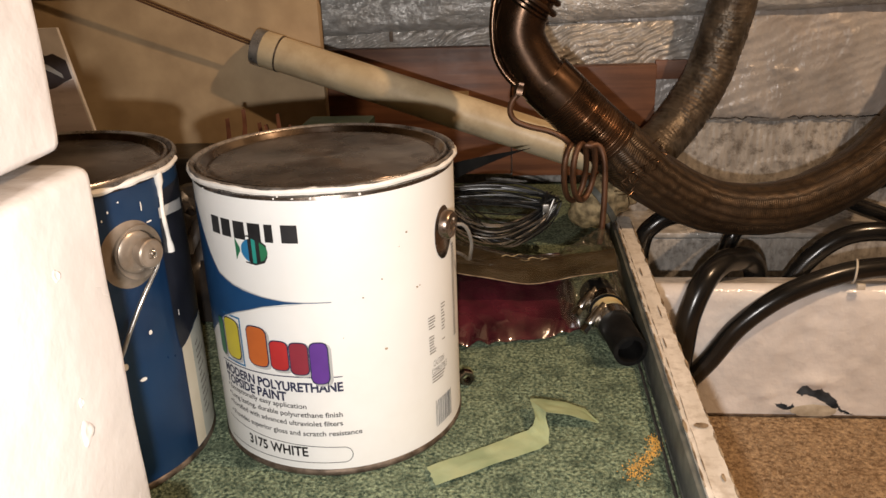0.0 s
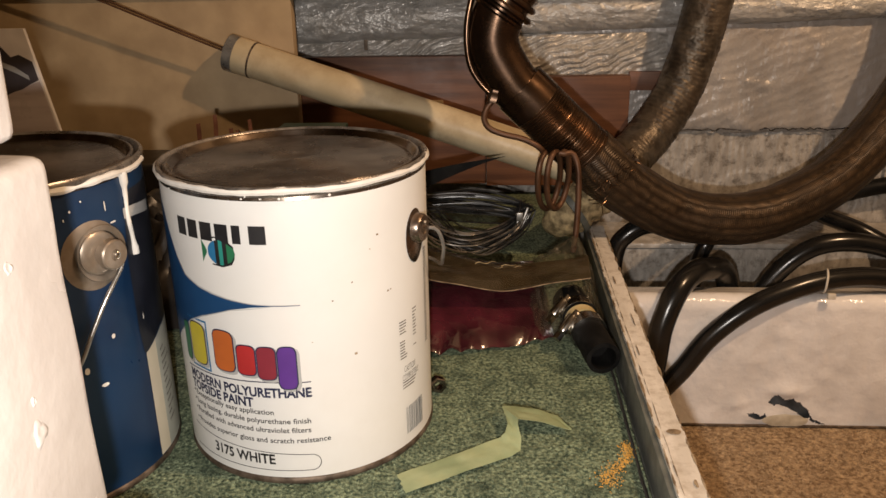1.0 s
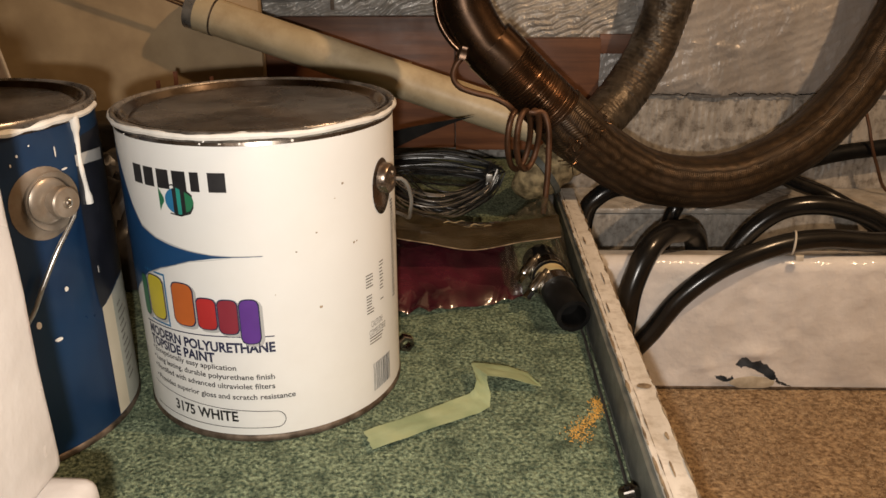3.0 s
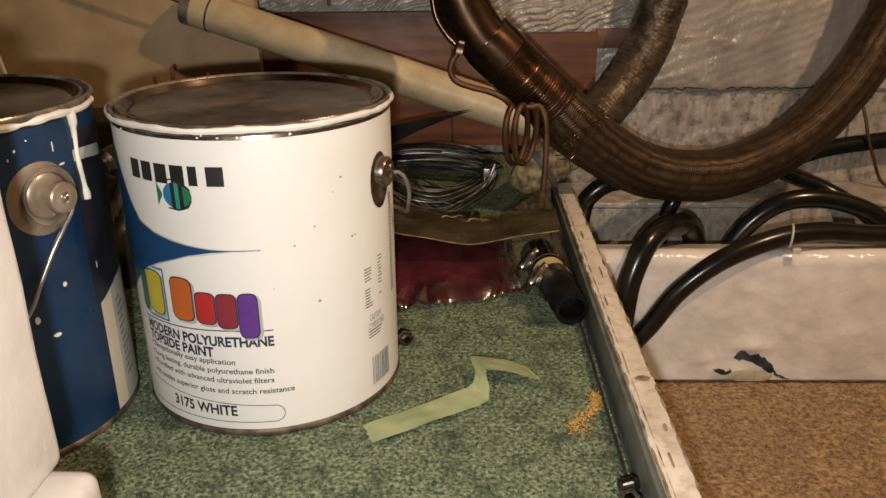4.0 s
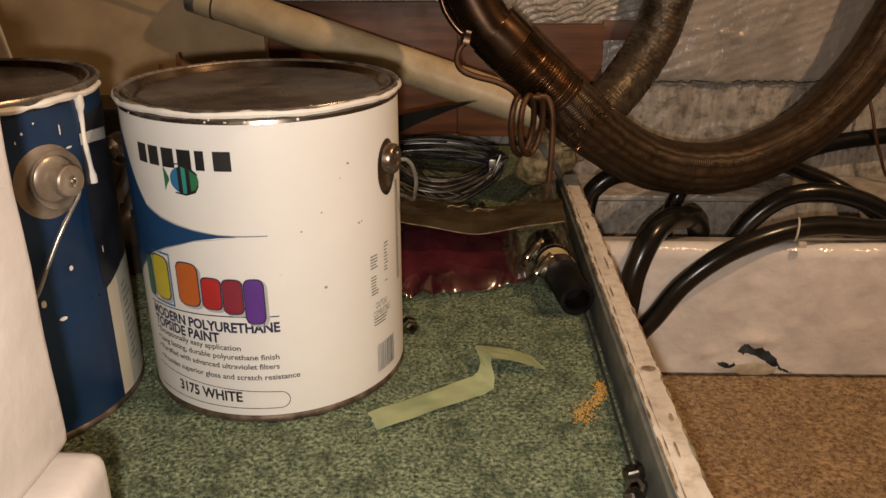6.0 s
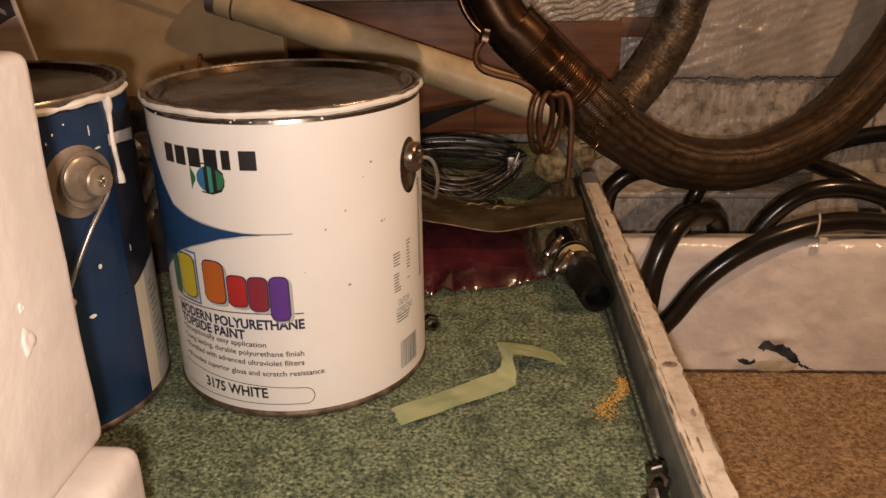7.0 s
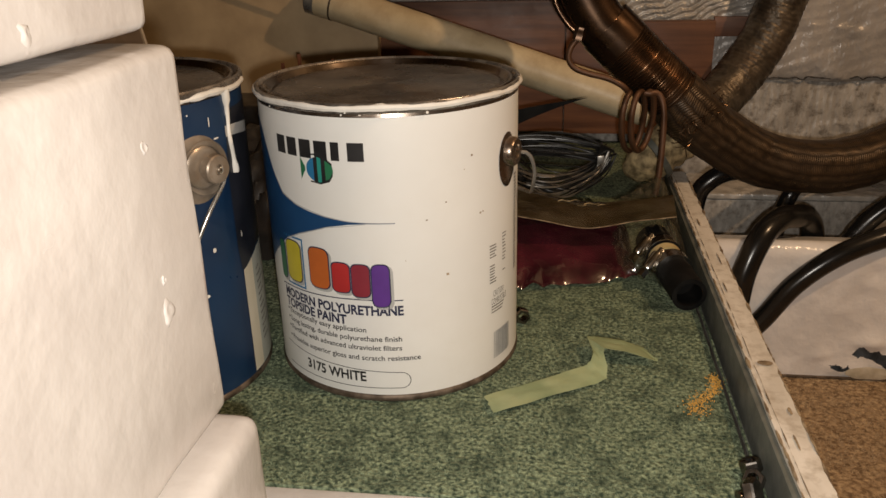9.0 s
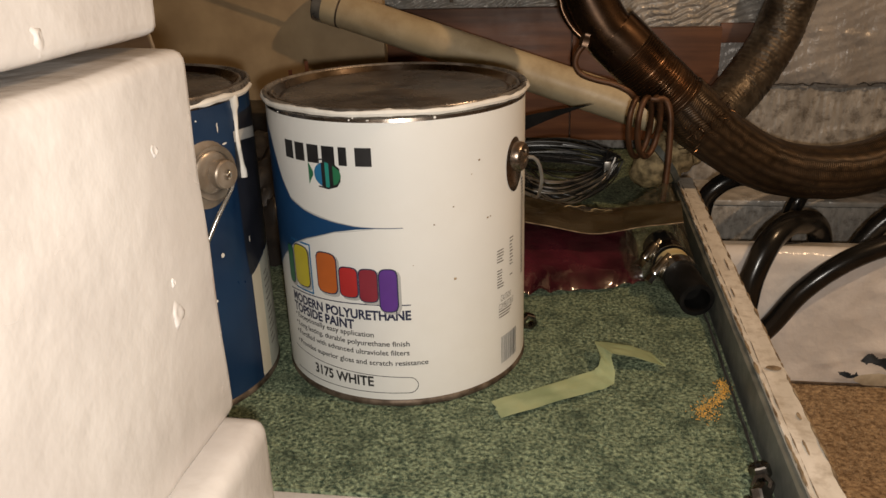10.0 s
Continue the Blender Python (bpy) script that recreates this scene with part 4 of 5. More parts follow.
part("paint_band", tube([(BC[0] + 0.0838 * math.sin(a), BC[1] - 0.0838 * math.cos(a), BH - 0.0045 + 0.0006 * math.sin(11 * a)) for a in [-1.0 + 0.08 * k for k in range(36)]], 0.0026, 8, 0.003,
                        lambda s, a: 0.8 + 0.6 * noise.noise(Vector((s * 90, 7, 0)))), M["drip"], blue_can, "smear of white paint on the rim")
for s, z, w, h in ((93, 101.6, 1.3, 1.5), (83, 74.7, 2.4, 1.2), (74, 87, 1.5, 2.2), (101.7, 177.5, 0.5, 3), (106, 167, 2.2, 0.6), (80, 180, 0.6, 0.8), (87, 184, 0.5, 0.5), (76, 176, 0.4, 0.9), (119, 103, 0.5, 2.2)):
    part("paint_fleck", sheet(lambda u, v: on2(s + w * v * math.cos(u * 6.2832) * (1 + 0.4 * noise.noise(Vector((u * 9, s, 0)))), z + h * v * math.sin(u * 6.2832), 0.0009), 10, 2), M["drip"], blue_can, "fleck of white paint")

# ---- exhaust: elbow, bellows and braided hose ----
exhaust = thing("exhaust_pipe", "tarnished copper elbow with bellows and a braided hose", "pipe", at=(0.15, 0.3, 0.28))
SPINE = [(0.175, 0.305, 0.390), (0.166, 0.302, 0.330), (0.153, 0.300, 0.290), (0.1375, 0.300, 0.267), (0.1265, 0.300, 0.243), (0.1260, 0.300, 0.219), (0.144, 0.300, 0.187), (0.163, 0.300, 0.170)]
part("elbow", tube(SPINE, 0.0250, 36, 0.004), M["copper"], exhaust, "smooth tarnished copper elbow")
part("seam_flange", tube([(0.1045, 0.292, 0.266), (0.1005, 0.291, 0.246), (0.1000, 0.290, 0.225), (0.1035, 0.289, 0.205), (0.1130, 0.288, 0.189), (0.1230, 0.287, 0.179)], 0.0032, 10, 0.003), M["copper"], exhaust, "raised strap along the elbow")
for k, (c0, r) in enumerate((((0.1330, 0.300, 0.2610), 0.0330), ((0.1385, 0.300, 0.2690), 0.0310), ((0.1285, 0.300, 0.2545), 0.0285))):
    part("flange_ring", lathe([(0.024, -0.003), (r - 0.002, -0.003), (r, -0.001), (r, 0.001), (r - 0.002, 0.003), (0.024, 0.003)], c0, (0.57, 0.03, 0.82), 48), M["copper"], exhaust, "copper flange ring")
part("collar", tube([(0.150, 0.300, 0.1825), (0.159, 0.300, 0.174), (0.168, 0.3003, 0.1652)], 0.0278, 36, 0.003), M["copper"], exhaust, "plain copper collar")
part("bellows", tube([(0.167, 0.3003, 0.1662), (0.190, 0.302, 0.1435), (0.209, 0.305, 0.1255), (0.226, 0.3085, 0.1085)], 0.0272, 36, 0.00045, lambda s, a: 1 + 0.026 * math.sin(s / 0.0028 * 2 * math.pi)), M["bellows"], exhaust, "finely ribbed bronze bellows")
BRAID = [(0.218, 0.307, 0.117), (0.236, 0.311, 0.099), (0.268, 0.325, 0.072), (0.314, 0.345, 0.043), (0.367, 0.362, 0.029), (0.428, 0.385, 0.029), (0.501, 0.418, 0.053), (0.557, 0.447, 0.095), (0.600, 0.470, 0.150), (0.640, 0.490, 0.24), (0.66, 0.50, 0.40)]
part("braided_hose", tube(BRAID, 0.0285, 96, 0.004, lambda s, a: 1 + 0.03 * noise.noise(Vector((s * 60, 2 * math.cos(a), 2 * math.sin(a)))) + 0.012 * math.cos(8 * a) + 0.05 * math.exp(-((s - 0.025) / 0.02) ** 2)), M["braid"], exhaust, "brown metal braid with frayed strands")
random.seed(3)
fray = []
for k in range(90):
    s = random.gauss(0, 0.012)
    a = random.uniform(0, 6.28)
    c0 = Vector((0.236 + s * 0.7, 0.3105, 0.098 - s * 0.6)) + Vector((0.62 * math.cos(a), -abs(math.sin(a)), 0.70 * math.cos(a))) * 0.0287
    d = Vector((random.gauss(0, 1), -abs(random.gauss(0, 0.6)), random.gauss(0, 1))) * 0.004
    fray.append(tube([c0, c0 + d * 0.6 + Vector((0, -0.001, 0)), c0 + d * 1.3], 0.0004, 4, 0.002))
o = part("frayed_braid", join(*fray), M["bellows"], exhaust, "loose strands of metal braid")
o["kind"] = "stuff"

duct = thing("flexible_duct", "crinkled bronze foil-covered flexible duct", "duct", at=(0.33, 0.48, 0.15))
part("sleeve", tube([(0.396, 0.530, 0.42), (0.388, 0.530, 0.33), (0.382, 0.530, 0.262), (0.371, 0.528, 0.207), (0.352, 0.522, 0.146), (0.318, 0.505, 0.094), (0.279, 0.47, 0.063), (0.252, 0.43, 0.046)], 0.0278, 40, 0.0014,
                    lambda s, a: 1 + 0.011 * math.sin(s / 0.0058 * 6.283 + 5 * noise.noise(Vector((s * 30, math.cos(a) * 1.5, math.sin(a) * 1.5)))) + 0.045 * noise.noise(Vector((s * 120 + 2.5 * math.sin(a), math.cos(a) * 2.2, math.sin(a) * 2.2)))
                    + 0.022 * abs(noise.noise(Vector((s * 260 - 3 * math.sin(a), math.cos(a) * 5, math.sin(a) * 5))))), M["flex"], duct)

wrapped = thing("wrapped_pipe_end", "stub of pipe bandaged in yellowed glass cloth", "pipe", at=(0.2, 0.33, 0.04))
part("bandage", tube([(0.260, 0.36, 0.084), (0.236, 0.345, 0.066), (0.210, 0.337, 0.048), (0.193, 0.332, 0.032), (0.187, 0.328, 0.023)], 0.0240, 28, 0.0025,
                     lambda s, a: (1 + 0.05 * math.sin(s / 0.013 * 6.283 + a) + 0.09 * noise.noise(Vector((s * 60, math.cos(a) * 2, math.sin(a) * 2)))) * math.sqrt(max(0.04, 1 - max(0, (s - 0.070) / 0.033) ** 2))), M["wrap"], wrapped)
part("strap", tube([(0.2110, 0.3375, 0.0490), (0.2060, 0.3360, 0.0455)], 0.0280, 28, 0.002), M["grey_paint"], wrapped, "dark strap")

sense = thing("copper_sensing_tube", "thin brown copper tube wound into a loose coil", "tube", at=(0.18, 0.275, 0.13))
pts = [(0.125, 0.270, 0.176), (0.1185, 0.268, 0.168), (0.1165, 0.268, 0.158), (0.122, 0.268, 0.149), (0.136, 0.268, 0.1435), (0.152, 0.268, 0.1395), (0.166, 0.268, 0.133), (0.173, 0.270, 0.126)]
for k in range(0, 37):
    a = math.pi * 0.55 + k / 36 * 2 * math.pi * 2.02
    pts.append((0.1835 + 0.0095 * math.cos(a) + 0.017 * (k / 36 - 0.5), 0.270 + 0.018 * math.sin(a + 2.0), 0.0975 + 0.0300 * math.sin(a)))
pts += [(0.200, 0.262, 0.126), (0.2055, 0.260, 0.112), (0.2065, 0.258, 0.085), (0.2055, 0.256, 0.055), (0.203, 0.254, 0.03)]
part("tube_coil", tube(pts, 0.0029, 12, 0.003), M["copper_tube"], sense)
part("fitting", lathe([(0.003, -0.007), (0.0058, -0.006), (0.0058, 0.001), (0.0048, 0.002), (0.0048, 0.006), (0, 0.006)], (0.126, 0.270, 0.180), (0.25, 0, 0.97), 6), M["copper"], sense, "hex copper fitting")

# ---- plastic pipe with rods ----
pvc = thing("plastic_pipe", "yellowed white plastic pipe with a grey banded end", "pipe", at=(0, 0.37, 0.15))
A, B = Vector((-0.178, 0.443, 0.204)), Vector((0.211, 0.397, 0.081))
ax = (B - A).normalized()
part("pipe", tube([A + ax * 0.004, A.lerp(B, 0.3), A.lerp(B, 0.6), B], 0.0203, 36, 0.01, hollow=0.85), M["pvc"], pvc)
part("coupling", tube([A, A + ax * 0.018, A + ax * 0.030], 0.0210, 36, 0.004, hollow=0.88), M["pvc"], pvc, "short plastic collar")
part("tape_band", tube([A - ax * 0.001, A + ax * 0.005, A + ax * 0.010], 0.0213, 36, 0.003, hollow=0.86), M["grey_band"], pvc, "scuffed grey metal band")
part("dark_ring", tube([A + ax * 0.0285, A + ax * 0.0295, A + ax * 0.0305], 0.0211, 36, 0.001), M["rust_rim"], pvc, "dirty joint ring")
for k in (0, 1):
    rod = tagged(new("thin_rod", finish(tube([A + ax * 0.05 + Vector((0, -0.006, 0.004 * k)), A - ax * 0.002 + Vector((0, -0.007, 0.0035 * k + 0.001)), A + Vector((-0.100, -0.011, 0.0435 + 0.0035 * k)), A + Vector((-0.280, -0.018, 0.122 + 0.004 * k))], 0.0011, 8, 0.02), "thin_rod", M["copper_tube"])),
                 "thin brown rod sticking out of the plastic pipe", "rod", "thin rods")

# ---- black hoses over the white box ----
def hose(points, r, mat="rubber", label="glossy black rubber hose over the white box"):
    return solid("hose", tube(points, r, 20, 0.004, lambda s, a: 1 + 0.01 * noise.noise(Vector((s * 30, a, 2)))), M[mat], label, "hose", "black hoses")


hose([(0.235, 0.262, -0.17), (0.283, 0.266, -0.145), (0.318, 0.268, -0.109), (0.346, 0.268, -0.067), (0.382, 0.270, -0.036), (0.421, 0.276, -0.019), (0.459, 0.284, -0.011), (0.500, 0.292, -0.010), (0.560, 0.30, -0.016), (0.66, 0.33, -0.018), (0.80, 0.36, -0.018)], 0.0105)
hose([(0.285, 0.255, -0.172), (0.288, 0.258, -0.12), (0.292, 0.262, -0.085), (0.297, 0.266, -0.052), (0.312, 0.278, -0.020), (0.334, 0.300, -0.008), (0.353, 0.320, -0.0125), (0.370, 0.342, -0.020), (0.386, 0.362, -0.045), (0.393, 0.368, -0.10), (0.394, 0.37, -0.172)], 0.0122)
hose([(0.402, 0.362, -0.172), (0.410, 0.362, -0.10), (0.426, 0.362, -0.055), (0.447, 0.362, -0.024), (0.475, 0.362, -0.003), (0.510, 0.362, 0.003), (0.548, 0.362, -0.003), (0.585, 0.362, -0.020), (0.620, 0.362, -0.055), (0.635, 0.362, -0.10), (0.64, 0.362, -0.172)], 0.0105)
hose([(0.357, 0.40, -0.172), (0.358, 0.40, -0.08), (0.359, 0.40, -0.048), (0.364, 0.40, -0.027), (0.371, 0.402, -0.010), (0.388, 0.425, 0.004), (0.408, 0.46, -0.004), (0.43, 0.51, -0.030), (0.45, 0.54, -0.037)], 0.0090, "rubber", "black rubber hose dropping behind the white box")
hose([(0.258, 0.362, -0.172), (0.258, 0.360, -0.05), (0.261, 0.360, -0.005), (0.272, 0.360, 0.012), (0.288, 0.362, 0.021), (0.308, 0.368, 0.023), (0.345, 0.40, 0.024), (0.40, 0.46, 0.018), (0.46, 0.50, 0.010), (0.517, 0.51, -0.005), (0.551, 0.51, -0.018), (0.590, 0.505, -0.033), (0.63, 0.475, -0.056), (0.66, 0.44, -0.09), (0.67, 0.42, -0.172)], 0.0100, "rubber", "black rubber hose curving behind the braided hose")
hose([(0.48, 0.574, -0.0365), (0.55, 0.573, -0.018), (0.593, 0.572, -0.002), (0.629, 0.571, 0.007), (0.678, 0.570, 0.014), (0.80, 0.572, 0.030), (0.94, 0.572, 0.05)], 0.0108, "matt_rubber", "matt black hose along the hull")
solid("thin_cable", tube([(0.64, 0.577, 0.30), (0.645, 0.577, 0.10), (0.651, 0.558, 0.039), (0.666, 0.555, -0.004), (0.690, 0.555, -0.043), (0.75, 0.555, -0.045)], 0.0022, 8, 0.006), M["copper_tube"], "thin brown cable hanging down the hull", "cable")
zip_tie = thing("cable_tie", "clear nylon cable tie round a black hose", "cable tie", at=(0.465, 0.285, -0.011))
part("loop", tube([(0.459 + 0.003 * math.cos(a), 0.284 + 0.0116 * math.cos(a + 0.3), -0.011 + 0.0116 * math.sin(a + 0.3)) for a in [k * math.pi / 8 for k in range(17)]], 0.0011, 8, 0.002), M["tie"], zip_tie)
part("head", box(0.4585, 0.4665, 0.2705, 0.2745, -0.026, -0.020, 0.0008), M["tie"], zip_tie)

# ---- rubber tube with hose clamps ----
stub = thing("hose_stub", "short black hose on a barbed fitting with two hose clamps", "hose fitting", at=(0.205, 0.09, 0))
T0, T1 = Vector((0.2095, 0.060, 0.0150)), Vector((0.1915, 0.160, 0.0205))
d = (T1 - T0).normalized()
part("rubber_hose", tube([T0, T0 + d * 0.03, T0 + d * 0.045], 0.0132, 32, 0.004, hollow=0.74), M["matt_rubber"], stub, "cut black rubber hose")
part("yellow_ring", tube([T0 + d * 0.056, T0 + d * 0.060, T0 + d * 0.065], 0.0137, 32, 0.002), M["brass"], stub, "dull yellow ring")
part("barb", tube([T0 + d * 0.045, T0 + d * 0.060, T0 + d * 0.075], 0.0122, 28, 0.004), M["matt_rubber"], stub, "ribbed black fitting")
part("upper_hose", tube([T0 + d * 0.067, T0 + d * 0.083, T0 + d * 0.100], 0.0148, 32, 0.004), M["matt_rubber"], stub, "black rubber hose end")


def clamp(at):
    c = T0 + d * at
    band = part("hose_clamp", tube([c - d * 0.0055, c, c + d * 0.0055], 0.0153, 36, 0.002), M["steel"], stub, "stainless band clamp")
    side = Vector((-0.93, -0.05, 0.36)).normalized()
    p = c + side * 0.0172
    along = Vector((-0.45, -0.62, -0.55))
    along = (along - d * along.dot(d) * 0.4).normalized()
    part("screw_housing", lathe([(0, -0.008), (0.0042, -0.008), (0.0046, -0.006), (0.0046, 0.006), (0.0040, 0.008), (0, 0.008)], p, along, 14), M["steel"], band, "clamp worm housing")
    part("screw_head", lathe([(0, -0.0035), (0.0036, -0.0035), (0.0038, 0.003), (0.003, 0.0038), (0, 0.0038)], p + along * 0.0125, along, 6), M["steel"], band, "hexagonal clamp screw head")
    part("screw_tip", lathe([(0, -0.003), (0.0022, -0.003), (0.0026, 0.003), (0, 0.003)], p - along * 0.0105, along, 10), M["steel"], band, "clamp screw tip")


clamp(0.044)
clamp(0.073)

# ---- bags behind the white can ----
bag = thing("plastic_bag", "burgundy plastic bag under crumpled clear brown film", "bag", at=(0.12, 0.17, 0))


def pillow(x0, x1, y0, y1, top, seed, crease):
    def f(u, v):
        x, y = x0 + u * (x1 - x0), y0 + v * (y1 - y0)
        e = max(0.0, min(1, min(u, 1 - u) / 0.22)) ** 0.6 * max(0.0, min(1, min(v, 1 - v) / 0.3)) ** 0.6
        n = noise.noise(Vector((x * 22, y * 22, seed)))
        m = abs(noise.noise(Vector((x * 55, y * 55, seed + 5))))
        w = 0.006 * noise.noise(Vector((u * 4, v * 4, seed + 9)))
        return Vector((x + w, y + w, 0.0016 + top * e * (0.85 + 0.4 * n) + crease * (0.35 + e) * m))
    return f


def burgundy(u, v):
    """A flat shiny bag swelling away from its welded near edge, that edge turned up in small pleats."""
    x = 0.030 + 0.147 * u
    y = 0.080 + 0.038 * u ** 1.6 + v * (0.130 - 0.02 * u)
    e = max(0.0, min(1, u / 0.1, (1 - u) / 0.10)) ** 0.5 * max(0.0, min(1, v / 0.55)) ** 0.8
    pleat = abs(noise.noise(Vector((x * 60, v * 2.5, 5)))) * max(0, 1 - v / 0.22)
    fold = abs(noise.noise(Vector((x * 24 + y * 14, y * 30, 2))))
    return Vector((x, y + 0.0035 * noise.noise(Vector((x * 45, v * 2, 1))) * (1 - v), 0.0025 + 0.031 * e * (0.92 + 0.25 * noise.noise(Vector((x * 14, y * 14, 4)))) + 0.004 * fold * e + 0.008 * pleat))


part("burgundy_bag", sheet(burgundy, 110, 90, 0.0003), M["burgundy"], bag, "shiny burgundy plastic")


def sleeve(u, v):
    """A stiff clear brown sheet bowed over the bag, its near edge hanging in a long curve."""
    x = 0.045 + 0.162 * u
    near = 0.118 + 0.020 * u
    y = near + v * 0.095 * (1 - 0.45 * u)
    z = 0.068 - 0.024 * math.sin(math.pi * min(1, 0.05 + u * 0.85)) - 0.010 * u ** 3 + 0.010 * math.sin(math.pi * v * 0.7) - 0.026 * max(0, v - 0.5) + 0.0025 * noise.noise(Vector((x * 26, v * 4, 6)))
    return Vector((x, y, z))


part("brown_film", sheet(sleeve, 80, 40, 0.0003), M["brown_film"], bag, "stiff clear brown plastic sheet with a curved edge")
part("sheet_edge", tube([sleeve(k / 24, 0) for k in range(25)], 0.0004, 6, 0.003), M["bare_wood"], bag, "pale edge of the brown sheet")
random.seed(41)
for k in range(7):
    q = sleeve(0.40 + 0.035 * k, 0.42 + 0.05 * (k % 3))
    part("print_mark", tube([q + Vector((0, 0, 0.0006)), q + Vector((0.004, 0.003 * (-1) ** k, 0.0010)), q + Vector((0.007, 0.001, 0.0006))], 0.0004, 5, 0.002), M["wrap"], bag, "worn yellow print mark")


def crumple(u, v):
    """Thin clear film bunched up round the foot of the copper tube and over the hose."""
    x = 0.150 + 0.072 * u
    y = 0.118 + 0.150 * v
    e = max(0.0, min(1, u / 0.25, (1 - u) / 0.22)) ** 0.7 * max(0.0, min(1, v / 0.2, (1 - v) / 0.3)) ** 0.7
    peak = math.exp(-((x - 0.200) / 0.022) ** 2 - ((y - 0.232) / 0.040) ** 2)
    m = abs(noise.noise(Vector((x * 70, y * 60, 3)))) + 0.5 * abs(noise.noise(Vector((x * 150, y * 130, 8))))
    return Vector((x, y, 0.004 + 0.026 * e + 0.020 * peak + 0.012 * m * (0.3 + e)))


part("clear_film", sheet(crumple, 80, 90), M["clear_film"], bag, "crumpled clear film with bright creases")


# ---- wire hank ----
hank = thing("wire_hank", "loose hank of black and bare silvery wire", "wire", at=(0.10, 0.3, 0.03))
random.seed(12)
KNOT = Vector((0.150, 0.325, 0.047))
for k in range(56):
    low = k % 2
    bare = low and k % 4 == 1 or k in (2, 10)
    far = random.uniform(0.02, 0.06)
    dip = random.uniform(0.012, 0.034) if low else random.uniform(-0.020, 0.006)
    back = random.gauss(0, 0.012)
    jog = Vector((random.gauss(0, 0.004), random.gauss(0, 0.004), random.gauss(0, 0.004)))
    line = [KNOT + jog + Vector((0.010, 0.01, 0.002))]
    for t in (0.0, 0.18, 0.38, 0.6, 0.8, 1.0):
        line.append(KNOT + jog + Vector((-t * (0.155 - far), back * t - 0.045 * low * math.sin(math.pi * min(1, t * 1.1)), -dip * math.sin(math.pi * min(1, 0.18 + t * 0.8)) + 0.010 * t)))
    line = [Vector((p.x, p.y, max(0.004, p.z))) for p in line]
    part("strand", tube(line, 0.0008 if k % 3 else 0.0012, 7, 0.005), M["wire"] if bare else M["black_wire"], hank, "bare silvery strand" if bare else "")
part("knot", tube([KNOT + Vector((0.004 * math.cos(a), 0.012 * math.sin(a), 0.014 * math.cos(a))) for a in [k * 0.5 for k in range(26)]], 0.0016, 7, 0.003), M["black_wire"], hank, "turns of wire tying the hank")
part("tie_tab", box(0.149, 0.156, 0.304, 0.308, 0.045, 0.054, 0.001), M["wire"], hank, "bright twisted wire end")

# ---- dark clutter behind the cans ----
strip = lambda u, v: Vector((0.03 + 0.107 * u, 0.318 - 0.004 * u, 0.084 + 0.0275 * u ** 0.6 - v * 0.026 * (1 - u) ** 1.2 + 0.004 * math.sin(3 * v) * (1 - u)))
solid("black_strip", sheet(strip, 24, 8, 0.0012), M["matt_rubber"], "pointed black plastic strip behind the white can", "strip")
solid("green_box", box(-0.100, -0.030, 0.27, 0.36, 0.0, 0.1385, 0.002), M["green_box"], "dark green cardboard box behind the white can", "box")
solid("black_case", box(-0.31, 0.02, 0.375, 0.46, 0.0, 0.088, 0.008, 3), M["black_sheet"], "black case against the tan board", "case")
solid("dark_bag", sheet(pillow(-0.26, -0.10, 0.13, 0.36, 0.082, 4, 0.02), 50, 50), M["black_sheet"], "crumpled black bag behind the cans", "bag")
tuft = thing("dried_leaves", "dried reddish leaf tips poking up behind the can", "dried leaves", at=(-0.14, 0.3, 0.1))
for x, z0, x1, z1 in ((-0.168, 0.085, -0.178, 0.147), (-0.158, 0.085, -0.162, 0.156), (-0.148, 0.085, -0.146, 0.142), (-0.130, 0.085, -0.120, 0.151), (-0.112, 0.085, -0.108, 0.139), (-0.138, 0.085, -0.136, 0.140)):
    part("leaf", sheet(lambda u, v: Vector((x + (x1 - x) * u + (v - 0.5) * 0.008 * (1 - u) ** 0.8 + 0.004 * math.sin(3 * u + x * 90), 0.30 + 0.006 * (v - 0.5) ** 2 * 4 + 0.01 * u, z0 + (z1 - z0) * u)), 8, 4, 0.0006), M["plant"], tuft)

carton = thing("printed_carton", "glossy printed carton with dark and pinkish panels", "carton", at=(-0.31, 0.22, 0))


def leaned(bm):
    for v in bm.verts:
        v.co.x += 0.027 - 0.19 * v.co.z
    return bm


part("carton_body", leaned(box(-0.375, -0.2600, 0.205, 0.209, 0, 0.252, 0.0008)), M["print_white"], carton)
flat = lambda s, z, o=0: Vector((s / 1000, 0.2044 - o, z / 1000))
part("dark_print", leaned(patch(flat, [(-374, 190, 240), (-305, 192, 243), (-296, 195, 238), (-288, 198, 241), (-280, 200, 228), (-272, 204, 230), (-262, 208, 224)], 0.0003)), M["print_dark"], carton, "dark printed picture")
part("grey_print", leaned(patch(flat, [(-300, 214, 217), (-290, 219, 224), (-280, 214, 220), (-270, 208, 212)], 0.0005)), M["shadow_ink"], carton, "grey printed streak")
part("pink_print", leaned(patch(flat, [(-374, 2, 194), (-300, 2, 195), (-261.5, 2, 207)], 0.0002)), M["print_pink"], carton, "pinkish striped print")

